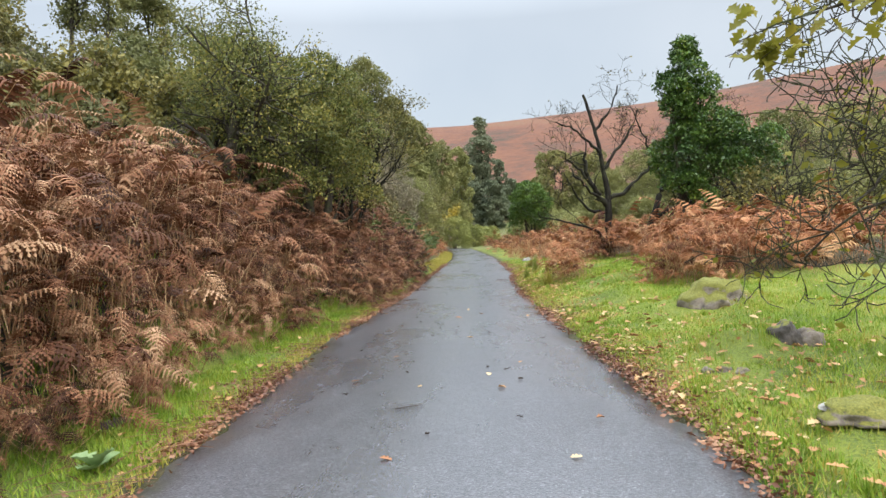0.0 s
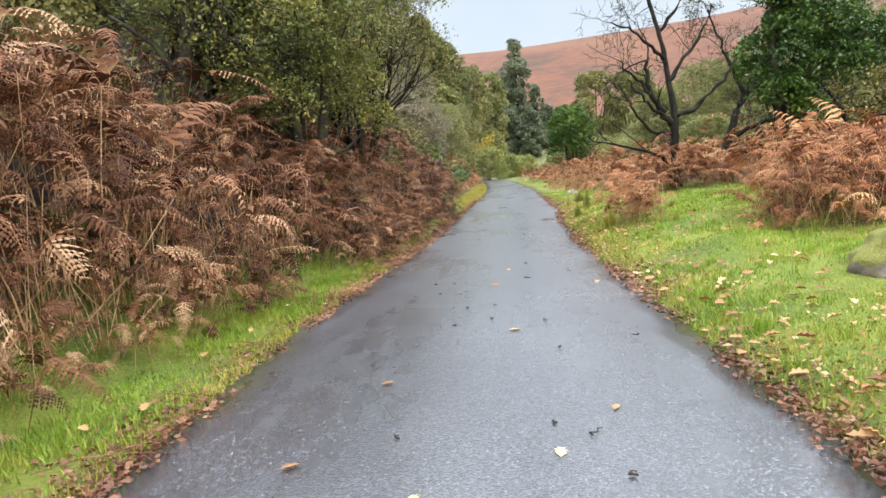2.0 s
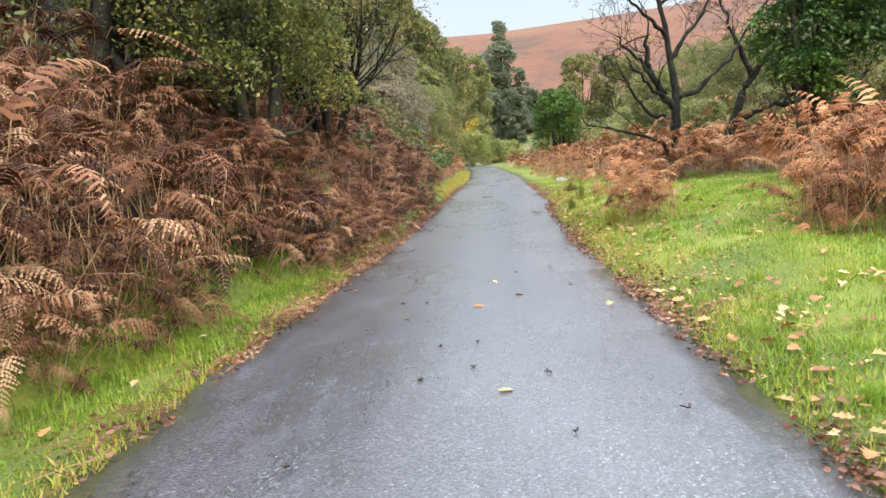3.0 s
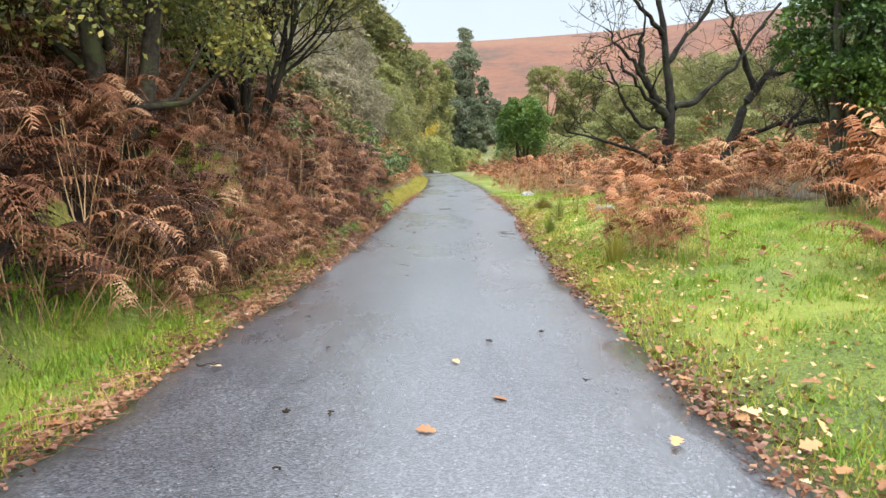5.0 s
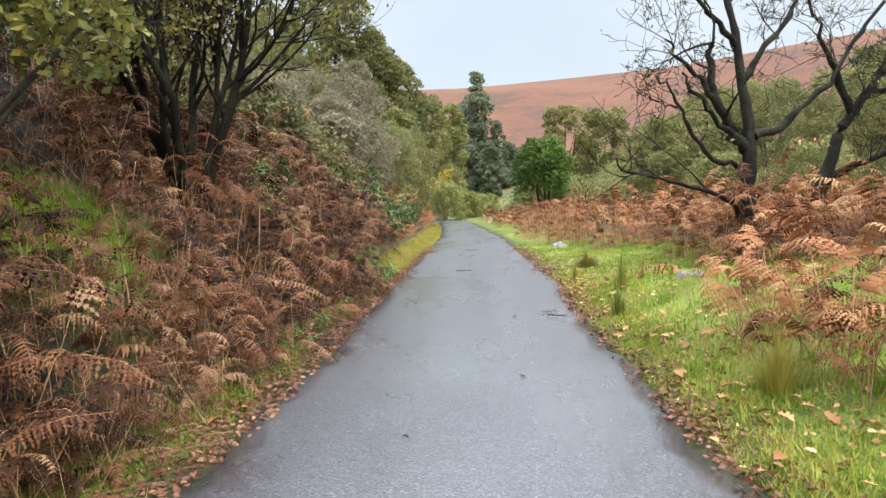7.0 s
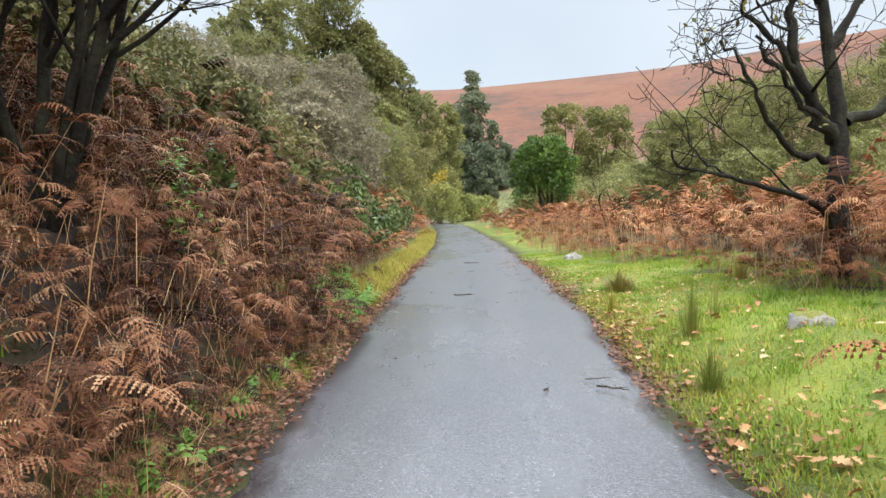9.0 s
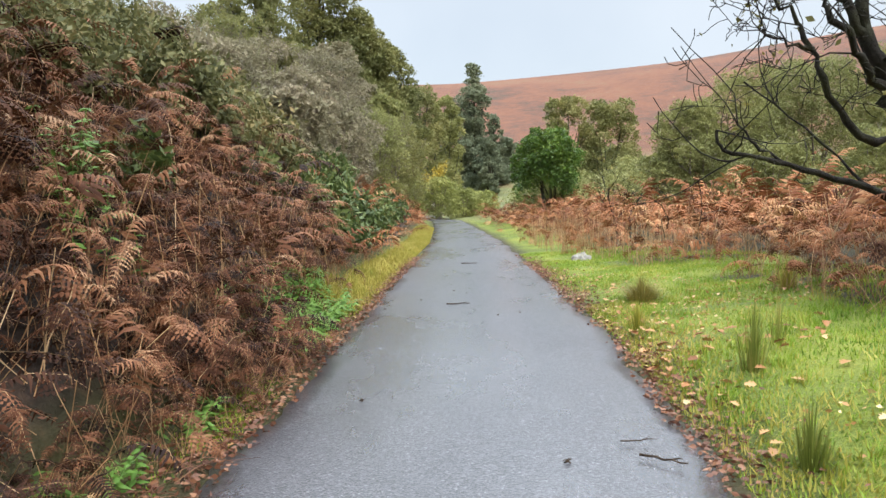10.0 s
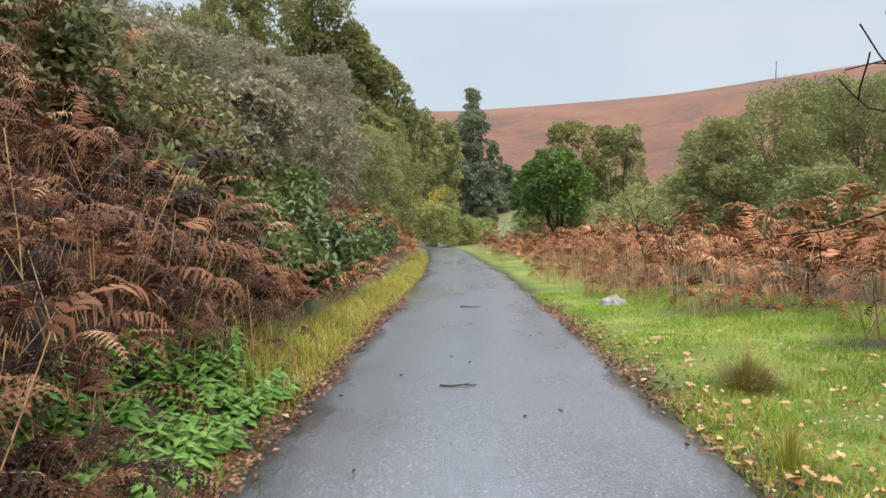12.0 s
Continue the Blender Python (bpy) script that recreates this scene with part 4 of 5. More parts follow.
# ---------------- bracken ----------------
def frond(r, pairs, teeth, stalk, blade, width, a0, a1):
    """One dead frond: stalk, arching midrib and toothed side leaflets. Gives (stalk points, radii), leaflet vertices and faces."""
    lean = r.uniform(-0.1, 0.22)
    n = 14
    ang = np.radians(np.linspace(a0, a1, n))
    step = blade / n
    mid = [np.array([lean * stalk, r.normal() * 0.03, stalk])]
    for a in ang:
        mid.append(mid[-1] + step * np.array([np.sin(a), 0.12 * r.normal(), np.cos(a)]))
    mid = np.array(mid)
    stem = np.concatenate([[[0, 0, -0.05], [lean * stalk * 0.4, 0, stalk * 0.5]], mid[[0, 4, 9, 14]]])
    rad = np.linspace(0.004, 0.0014, len(stem))
    vs, fs, base = [], [], 0
    for s in np.linspace(0.04, 0.97, pairs):
        x = s * n
        k = min(int(x), n - 1)
        p = mid[k] + (x - k) * (mid[k + 1] - mid[k])
        ahead = unit(mid[k + 1] - mid[k])
        for side in (-1, 1):
            ln = width * (1 - s ** 1.3) * r.uniform(0.75, 1.15) + 0.025
            across = unit(np.array([0, side, 0.0]) + ahead * r.uniform(0.25, 0.6) + np.array([0, 0, r.uniform(-0.25, 0.15)]))
            droop = r.uniform(0.1, 1.0)
            t = np.linspace(0, 1, teeth + 1)
            line = p + across * (ln * t)[:, None] + np.array([0, 0, -1.0]) * (droop * ln * t ** 2)[:, None]
            wide = ln * ((0.14 if teeth > 3 else 0.10) if pairs > 11 else 0.15) * (1 - t[:-1]) + 0.0045
            if teeth < 4:
                half = np.append(wide * np.linspace(0.75, 1.0, teeth), 0.001)[:, None]
                sag = np.array([0, 0, -1.0]) * half * r.uniform(0.1, 0.7)
                vs.append(np.concatenate([line, line + ahead * half + sag, line - ahead * half + sag]))
                q, m = np.arange(teeth)[:, None], teeth + 1
                fs.append(np.concatenate([np.concatenate(t4, 1) for t4 in ((q, q + 1, q + m), (q + 1, q + m + 1, q + m), (q + 1, q, q + 2 * m), (q + 1, q + 2 * m, q + 2 * m + 1))]) + base)
                base += len(vs[-1])
                continue
            c = 0.5 * (line[:-1] + line[1:])
            curl = np.array([0, 0, -1.0]) * (wide * r.uniform(0.1, 0.7))[:, None]
            tip1 = c + ahead * wide[:, None] + across * (0.25 * wide)[:, None] + curl
            tip2 = c - ahead * wide[:, None] + across * (0.25 * wide)[:, None] + curl
            vs.append(np.concatenate([line, tip1, tip2]))
            q = np.arange(teeth)[:, None]
            fs.append(np.concatenate([np.concatenate([q, q + 1, q + teeth + 1], 1), np.concatenate([q + 1, q, q + 2 * teeth + 1], 1)]) + base)
            base += len(vs[-1])
    return (stem, rad), np.concatenate(vs), np.concatenate(fs)


def frond_geo(g, fr):
    (stem, rad), v, f = fr
    g.add(v, f, 0)
    tube(g, stem, rad, 3, 1)


r = np.random.default_rng(400)
near_kinds = [frond(r, 16, 2 if k % 3 == 0 else 4, r.uniform(0.1, 0.9), r.uniform(0.36, 0.58), r.uniform(0.075, 0.115), r.uniform(5, 60), r.uniform(95, 165)) for k in range(18)]
mid_kinds = [frond(r, 12, 2, r.uniform(0.12, 0.9), r.uniform(0.38, 0.6), r.uniform(0.09, 0.13), r.uniform(5, 55), r.uniform(90, 160)) for _ in range(14)]
far_kinds = [frond(r, 9, 2, r.uniform(0.4, 0.95), r.uniform(0.45, 0.7), r.uniform(0.13, 0.2), r.uniform(5, 50), r.uniform(85, 155)) for _ in range(12)]


def set_tone(me, tones):
    """How pale each frond is, as one value a vertex."""
    me.attributes.new("tone", "FLOAT", "POINT").data.foreach_set("value", np.asarray(tones, np.float32))
    return me


def frond_mesh(fr, mat, tone):
    g = Geo()
    frond_geo(g, fr)
    return set_tone(g.mesh("frond", [mat, STRAW]), np.full(g.n, tone))


fine_kinds = [frond(r, 21, 6, r.uniform(0.25, 0.8), r.uniform(0.42, 0.7), r.uniform(0.085, 0.135), r.uniform(5, 60), r.uniform(90, 160)) for _ in range(20)]
near_meshes = [frond_mesh(f, BRACKEN, (k + 0.5) / 20) for k, f in enumerate(fine_kinds)]
near_meshes_red = [frond_mesh(f, BRACKEN_RED, (k + 0.5) / 20) for k, f in enumerate(fine_kinds)]


def packed(kinds):
    out = []
    for fr in kinds:
        g = Geo()
        frond_geo(g, fr)
        out.append((np.concatenate(g.v), [(f, s) for k in (3, 4) for f, s in zip(g.f[k], g.m[k])]))
    return out


near_pack, mid_pack, far_pack = packed(near_kinds), packed(mid_kinds), packed(far_kinds)


def turn(yaw, tilt, roll):
    return np.array(Euler((roll, tilt, yaw)).to_matrix())


def thicket(name, label, spots, pack, mat, seed, each=5, lean=(-0.25, 0.75), tone_shift=0.0):
    """Bracken past counting: spots are rows of x, y, z, yaw, size, each a clump of fronds leaning out."""
    r, g, tones = np.random.default_rng(seed), Geo(), []
    for x, y, z, yaw, size in spots:
        tall = r.uniform(0.75, 1.2)
        for k in range(each):
            v, faces = pack[int(r.integers(len(pack)))]
            a = yaw + (k / each - 0.5) * 4.4 + r.normal() * 0.3
            m = turn(a, r.uniform(*lean), r.normal() * 0.3) * size * tall * r.uniform(0.7, 1.15)
            n0 = g.n
            o = 0.13 * size
            g.v.append((v @ m.T + (x + r.normal() * o, y + r.normal() * o, z)).astype(np.float32))
            for f, s in faces:
                g.f[f.shape[1]].append(f + n0)
                g.m[f.shape[1]].append(s)
            g.n += len(v)
            # random tone per frond, plus an offset that changes sign from y 7 to 12
            tones.append(np.full(len(v), r.uniform() + tone_shift * float(np.interp(y, (7, 12), (1, -0.35)))))
    return tagged(new(name, set_tone(g.mesh(name, [mat, STRAW]), np.concatenate(tones))), label, "bracken", kind="stuff")


def left_spots(r, n, y0, y1, u0, u1, lo, hi):
    y = r.uniform(y0, y1, n)
    u = u0 + np.interp(y, (0, 4, 6, 8, 12), (0, 0, 0.3, 0.25, 0)) + (u1 - u0) * r.uniform(0, 1, n) ** 1.1
    x = bank_foot(y) - u
    keep = (np.hypot((x + 3.0) / 0.55, (y - 14.5) / 0.8) > 1) & ~((y > 19.6) & (y < 22.3) & (u < 0.38))
    x, y = x[keep], y[keep]
    yaw = r.normal(0.0, 1.0, len(x)) - 0.2
    return np.stack([x, y, land(x, y), yaw, r.uniform(lo, hi, len(x))], 1)


def size_left(y):
    return np.interp(y, (-3, 2, 9.5, 11.5, 14, 16, 22, 30), (1.2, 1.3, 1.25, 1.05, 0.74, 0.82, 0.85, 0.9))


def plants(spots, meshes, group, label, seed, tone_shift=0.0):
    r = np.random.default_rng(seed)
    for x, y, z, yaw, size in spots:
        root = thing("bracken_plant", label, "bracken", group, (x, y, z - 0.02))
        for k in range(int(r.integers(3, 6))):
            ob = piece("frond", meshes[int(np.clip((r.uniform() + tone_shift * np.interp(y, (7, 12), (1, -0.35))) * len(meshes), 0, len(meshes) - 1))], root)
            a = yaw + r.normal() * 0.9
            s = size * r.uniform(0.75, 1.15)
            ob.matrix_basis = pose(r.normal() * 0.09, r.normal() * 0.09, 0, math.degrees(r.normal() * 0.14), math.degrees(r.uniform(-0.2, 0.5)), math.degrees(a)) @ Matrix.Scale(s, 4)


r = np.random.default_rng(500)
sp = left_spots(r, 130, 2.0, 23, 0.08, 0.95, 0.9, 1.1)
sp[:, 4] *= size_left(sp[:, 1])
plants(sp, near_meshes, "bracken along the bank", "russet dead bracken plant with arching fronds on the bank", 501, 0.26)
sp = np.concatenate([left_spots(r, 400, -1.5, 12, 0.0, 2.8, 0.75, 1.2), left_spots(r, 520, 12, 23, 0.0, 2.3, 0.65, 1.25), left_spots(r, 80, 3, 9.5, -0.35, 0.15, 0.45, 0.75), left_spots(r, 150, 11, 19.6, -0.32, 0.25, 0.5, 0.85), left_spots(r, 150, 17.5, 24.5, 0.2, 1.9, 0.65, 0.95)])
sp[:, 4] *= size_left(sp[:, 1])
thicket("bracken_thicket", "thick russet dead bracken covering the bank", sp, near_pack, BRACKEN, 502, tone_shift=0.26)
sp = left_spots(r, 130, 23, 50, 0.05, 1.6, 0.6, 0.9)
thicket("bracken_thicket", "red-brown bracken along the far bank", sp, far_pack, BRACKEN_RED, 503)
sp = np.concatenate([left_spots(r, 60, 11, 17, 2.1, 4.5, 0.8, 1.1), left_spots(r, 130, 17, 25, 1.9, 4.6, 0.95, 1.3)])
thicket("bracken_thicket", "brown bracken higher on the slope among bushes", sp, near_pack, BRACKEN, 505, 4)
sp = left_spots(r, 130, -3, 24, 3.4, 7, 0.8, 1.1)
sp = sp[(sp[:, 1] < 11) | (sp[:, 0] < -6.5)]
thicket("bracken_thicket", "brown bracken on the upper slope", sp, far_pack, BRACKEN, 504, tone_shift=0.3)


w = r.uniform(0, 2 * np.pi, 14)
x, y = -2.72 + 0.22 * np.cos(w), 3.0 + 0.5 * np.sin(w)
thicket("bracken_thicket", "dark collapsed bracken clump on the verge", np.stack([x, y, land(x, y), w, r.uniform(0.5, 0.8, 14)], 1), near_pack, BRACKEN, 506, 5, (0.1, 0.9), -0.35)


def bare_stalks(label, x, y, seed):
    """Straw-coloured stalks left standing where the fronds have dropped."""
    r, g = np.random.default_rng(seed), Geo()
    for px, py, pz in zip(x, y, land(x, y)):
        h, a = r.uniform(0.45, 1.15), r.normal(size=2) * 0.16
        tube(g, [(px, py, pz - 0.04), (px + a[0] * 0.4 * h, py + a[1] * 0.4 * h, pz + 0.5 * h), (px + a[0] * h, py + a[1] * h, pz + h)], (0.0052, 0.0045, 0.0025), 4)
    tagged(new("bracken_stalks", g.mesh("bracken_stalks", [STRAW], True)), label, "bracken", kind="stuff")


y = np.concatenate([r.uniform(1.5, 10.5, 330), r.uniform(10.5, 22, 50)])
bare_stalks("straw-coloured bare bracken stalks along the bank", bank_foot(y) - np.abs(r.normal(size=380)) * 0.4 - 0.12, y, 521)
y = np.concatenate([r.uniform(10.9, 13, 120), r.uniform(25.6, 34, 240)])
x = np.where(y < 20, 3.3 + np.clip(y - 11, 0, 9) * 0.62, np.interp(y, (25, 27, 29, 31, 36), (3.7, 3.2, 2.6, 2.3, 2.0))) + np.abs(r.normal(size=360)) * 0.9
bare_stalks("straw-coloured bare stalks standing in the bracken field", x, y, 522)


def right_field(r, n):
    x, y = r.uniform(1.7, 13, n), r.uniform(9.6, 52, n)
    front = np.interp(y, (25.0, 27, 29, 31, 36, 44, 52), (3.6, 3.1, 2.5, 2.2, 1.95, 1.9, 1.8))
    a = (y < 15.5) & (x > 3.0 + np.clip(y - 11, 0, 9) * 0.62) & (y > 10.6 - np.clip(x - 3.2, 0, 1) * 1.3)
    b = (y > 19.2) & (y < 24.6) & (x > np.interp(y, (19.2, 20.2, 22, 24.6), (4.6, 3.6, 3.5, 4.8)))
    c = (y >= 23.5) & (y < 25.8) & (x > 4.9)
    d = (y > 25.2) & (x > front)
    f = (y > 14.6) & (y < 20) & (x > 5.2 + np.clip(18.5 - y, 0, 5) * 0.35)
    k = a | b | c | d | f
    x, y = x[k], y[k]
    return np.stack([x, y, land(x, y), r.uniform(0, 2 * np.pi, len(x)), r.uniform(0.75, 1.1, len(x))], 1)


sp = right_field(r, 1350)
w, o = r.uniform(0, 2 * np.pi, 34), np.sqrt(r.uniform(0, 1, 34))
cx, cy = 2.45 + 0.38 * np.cos(w) * o, 13.9 + 1.3 * np.sin(w) * o
clump = np.stack([cx, cy, land(cx, cy), r.uniform(0, 6.28, 34), r.uniform(0.75, 1.05, 34)], 1)
thicket("bracken_thicket", "upright clump of rusty bracken alone in the grass", clump, near_pack, BRACKEN_RED, 515, 4, (-0.25, 0.2))
cx, cy = r.uniform(3.8, 6.0, 26), r.uniform(19.5, 20.5, 26)
sp = np.concatenate([sp, np.stack([cx, cy, land(cx, cy), r.uniform(0, 6.28, 26), r.uniform(0.7, 1.0, 26)], 1)])
cx, cy = r.uniform(3.3, 7.0, 130), r.uniform(10.3, 13.6, 130)
k = cx > 3.3 + np.clip(cy - 11, 0, 9) * 0.62 + np.clip(11 - cy, 0, 1) * 0.5
cx, cy = cx[k], cy[k]
sp = np.concatenate([sp, np.stack([cx, cy, land(cx, cy), r.uniform(0, 6.28, len(cx)), r.uniform(1.0, 1.35, len(cx))], 1)])
cx, cy = r.uniform(5.3, 7.6, 46), r.uniform(14.6, 16.2, 46)
sp = np.concatenate([sp, np.stack([cx, cy, land(cx, cy), r.uniform(0, 6.28, 46), r.uniform(1.1, 1.5, 46)], 1)])
sp[:, 4] *= np.where((sp[:, 1] > 18) & (sp[:, 0] > 4.2), 1.32, np.where(sp[:, 1] < 18, 0.92, 1.05))
front_row = (sp[:, 1] < 24) & (sp[:, 0] < 5.6)
plants(sp[front_row][:90:2], near_meshes_red, "bracken beside the grass", "rusty dead bracken plant standing in the grass", 511)
thicket("bracken_thicket", "standing rust-red bracken at the grass edge", np.concatenate([sp[front_row][1:90:2], sp[front_row][90:]]), near_pack, BRACKEN_RED, 512, 5, (-0.3, 0.35))
back = sp[~front_row]
deep = back[:, 0] - np.interp(back[:, 1], (25, 29, 36, 52), (3.6, 2.5, 1.95, 1.8))
fore = (back[:, 1] < 37) & (deep < 2.4)
thicket("bracken_thicket", "rust-red bracken standing along the far verge", back[fore], mid_pack, BRACKEN_RED, 514, 5, (-0.3, 0.4))
back = back[~fore & ((deep < 4.5) | (r.uniform(size=len(back)) < 0.5))]
thicket("bracken_thicket", "wide field of red-brown bracken", back, far_pack, BRACKEN_RED, 513, 4)

# ---------------- shrubs and herbs on the bank ----------------
def shrub(name, label, at, wide, high, leaf, leaves, size, seed, group, lump=5):
    r = np.random.default_rng(seed)
    root = thing(name, label, "shrub", group, at)
    stems, tips = Geo(), []
    for k in range(26):
        w, out = r.uniform(0, 2 * np.pi), np.sqrt(r.uniform(0, 1))
        end = np.array([np.cos(w) * out * wide, np.sin(w) * out * wide, high * (1.05 - 0.55 * out ** 2) * r.uniform(0.6, 1.1)])
        midp = end * (0.5, 0.5, 0.6) + r.normal(size=3) * 0.05
        tube(stems, [(0, 0, -0.05), midp * 0.5, midp, end], (0.012, 0.009, 0.006, 0.002), 3)
        tips += [midp + (end - midp) * t for t in np.linspace(0.1, 1.05, 9)]
    tips = np.array(tips)
    piece("branchwork", stems.mesh("branchwork", [BARK]), root)
    g = Geo()
    leaf_cloud(g, tips[r.integers(0, len(tips), leaves)] + r.normal(size=(leaves, 3)) * wide * 0.14, size, r, long=2.4)
    piece("foliage", g.mesh("foliage", [leaf]), root)


gorse = [(-3.2, 22.6, 0.7, 1.4), (-3.0, 24.4, 0.8, 1.7), (-4.2, 23.4, 0.9, 1.8), (-4.0, 25.4, 1.0, 1.8), (-5.4, 25.0, 1.1, 1.9), (-4.6, 27.4, 1.0, 1.4), (-5.6, 22.6, 1.1, 1.8), (-4.4, 21.2, 0.8, 1.3), (-7.0, 26.0, 1.3, 2.0), (-7.2, 23, 1.3, 1.9), (-6.2, 9.5, 1.0, 1.2), (-7.5, 8.0, 1.1, 1.4), (-5.2, 10.0, 0.8, 1.1), (-8.8, 12.6, 1.2, 1.5), (-8.6, 20.5, 1.3, 2.0), (-9, 28, 1.4, 2.2)]
for k, (x, y, w, h) in enumerate(gorse):
    shrub("gorse_bush", "scruffy olive gorse and heather bush on the slope", stand(x, y), w, h, GORSE_LEAF, 5000, 0.045, 600 + k, "gorse on the slope")
bramble = [(-2.2, 23.6, 0.6, 0.8), (-2.0, 25.2, 0.6, 0.8), (-2.4, 26.6, 0.7, 0.9), (-1.95, 28.2, 0.6, 0.8), (-2.8, 28.8, 0.8, 1.0), (-2.9, 25.0, 0.7, 0.9), (-2.0, 31.0, 0.7, 0.9), (-2.0, 34.0, 0.7, 1.0), (-2.5, 22.6, 0.45, 0.6), (-3.0, 19.8, 0.5, 0.6)]
for k, (x, y, w, h) in enumerate(bramble):
    shrub("bramble_bush", "green and yellowing bramble mound on the bank", stand(x, y), w, h, BRAMBLE_LEAF, 4500, 0.055, 640 + k, "brambles on the bank")
for k, (x, y) in enumerate(((5.6, 48.5), (7.8, 47), (9.6, 45), (7.4, 43), (5, 55), (9.5, 50), (7, 53))):
    shrub("low_scrub", "low grey-green scrub behind the bracken", stand(x, y), 1.7, 1.9 if k < 4 else 2.4, SALLOW_LEAF, 6500, 0.06, 660 + k, "low scrub behind the bracken")


def herb(name, label, at, high, leaf, group, seed, size):
    """A nettle: upright stem with pairs of pointed leaves."""
    r = np.random.default_rng(seed)
    root = thing(name, label, "plant", group, at)
    g, lv = Geo(), Geo()
    lean = r.normal(size=2) * 0.12
    pts = np.array([(lean[0] * t * t, lean[1] * t * t, high * t) for t in np.linspace(0, 1, 6)])
    tube(g, pts, np.linspace(0.005, 0.002, 6), 4)
    for k, t in enumerate(np.linspace(0.2, 1.0, 9)):
        p = np.array([lean[0] * t * t, lean[1] * t * t, high * t])
        for s in (0, np.pi):
            w = k * 1.57 + s + r.normal() * 0.3
            ln = size * (1.1 - 0.5 * t) * r.uniform(0.8, 1.2)
            a, b = np.array([np.cos(w), np.sin(w), r.uniform(-0.3, 0.3)]), np.array([-np.sin(w), np.cos(w), 0])
            lv.add([p, p + a * ln * 0.35 + b * ln * 0.28 - (0, 0, 0.006), p + a * ln - (0, 0, ln * 0.3), p + a * ln * 0.35 - b * ln * 0.28 - (0, 0, 0.006), p + a * ln * 0.4 + (0, 0, 0.006)],
                   [(0, 1, 4), (1, 2, 4), (2, 3, 4), (3, 0, 4)])
    piece("stem", g.mesh("stem", [NETTLE_LEAF]), root)
    piece("foliage", lv.mesh("foliage", [NETTLE_LEAF]), root)


r = np.random.default_rng(700)
for k in range(100):
    y = r.uniform(19.3, 21.9)
    x = float(bank_foot(y)) - r.uniform(-0.12, 0.5)
    herb("nettle", "fresh green nettle at the foot of the bank", stand(x, y, 0.01), r.uniform(0.15, 0.36), NETTLE_LEAF, "nettles at the bank foot", 701 + k, r.uniform(0.09, 0.14))
for k in range(22):
    y = r.uniform(15.0, 18.0)
    x = float(bank_foot(y)) + r.uniform(-0.05, 0.25)
    herb("nettle", "small green nettle in the verge grass", stand(x, y, 0.01), r.uniform(0.12, 0.25), NETTLE_LEAF, "nettles at the bank foot", 801 + k, r.uniform(0.07, 0.1))
for k in range(16):
    herb("nettle", "green nettle growing through the bracken", stand(-2.6 + r.normal() * 0.2, 18.6 + r.normal() * 0.25, 0.01), r.uniform(0.6, 0.95), NETTLE_LEAF, "nettles at the bank foot", 831 + k, r.uniform(0.1, 0.14))
dock = thing("dock_plant", "broad-leaved pale green dock in the verge", "plant", "", stand(-2.05, 2.9, 0.0))
r = np.random.default_rng(860)
for k in range(7):
    v, f = oak_leaf_shape(r, 0.10)
    v[8:, 1] *= 1.1
    g = Geo()
    g.add(v + (0.08, 0, 0), f)
    ob = piece("leaf", g.mesh("leaf", [DOCK_LEAF], True), dock)
    ob.matrix_basis = pose(0, 0, 0.03, 0, -r.uniform(15, 45), k * 51 + r.uniform(-15, 15))

# ---------------- stones ----------------
def boulder(name, label, at, size, mat, seed, turn_z=0):
    bm = bmesh.new()
    bmesh.ops.create_icosphere(bm, subdivisions=4, radius=1)
    for v in bm.verts:
        n = v.co.normalized()
        d = 1 + 0.3 * noise.noise(n * 1.3 + Vector((seed, 0, 0))) + 0.17 * noise.noise(n * 3.1 + Vector((0, seed, 0))) + 0.06 * noise.noise(n * 9 + Vector((0, 0, seed)))
        v.co = n * d
        v.co.z = max(v.co.z, -0.35)
    me = bpy.data.meshes.new(name)
    for p in bm.faces:
        p.smooth = True
    bm.to_mesh(me)
    bm.free()
    me.materials.append(mat)
    ob = tagged(new(name, me), label, "rock")
    ob.matrix_world = pose(*at, 0, 0, turn_z) @ Matrix.Diagonal((*size, 1))
    return ob


def set_stone(label, x, y, size, mat, seed, turn_z=0):
    return boulder("boulder", label, (x, y, float(land(x, y)) - size[2] * 0.08), size, mat, seed, turn_z)


set_stone("mossy granite boulder half sunk in the turf", 3.45, 8.0, (0.44, 0.34, 0.32), STONE_MOSSY, 1.7, 20)
set_stone("dark hollowed stone under a mossy hummock", 3.1, 5.28, (0.14, 0.13, 0.17), STONE_DARK, 3.1, 10)
set_stone("grey lichened stone in the grass", 3.32, 5.32, (0.15, 0.13, 0.17), STONE_BROWN, 4.4)
set_stone("mossy stone sunk in the grass by the lane", 2.52, 3.1, (0.24, 0.18, 0.1), STONE_MOSSY, 5.2)
for x, y, k in ((2.36, 3.14, 6.1), (2.5, 3.08, 7.3)):
    boulder("boulder", "small flat white stone lying on moss", (x, y, float(land(x, y)) + 0.055), (0.065, 0.045, 0.03), STONE_WHITE, k, 25)
for k, (x, y) in enumerate(((2.35, 4.75), (2.45, 4.65), (2.22, 4.8), (3.35, 4.15), (3.5, 4.25), (3.42, 4.0), (3.62, 4.1))):
    set_stone("small grey stone sunk among leaves in the turf", x, y, (0.07, 0.05, 0.05), STONE_BROWN, 13.1 + k, 40 * k)
set_stone("pale flat stone at the edge of the bracken", 2.75, 17.5, (0.17, 0.12, 0.11), STONE_PALE, 9.7, -10)
set_stone("pale stone under the bracken edge", 2.75, 27.8, (0.2, 0.17, 0.17), STONE_PALE, 11.2)
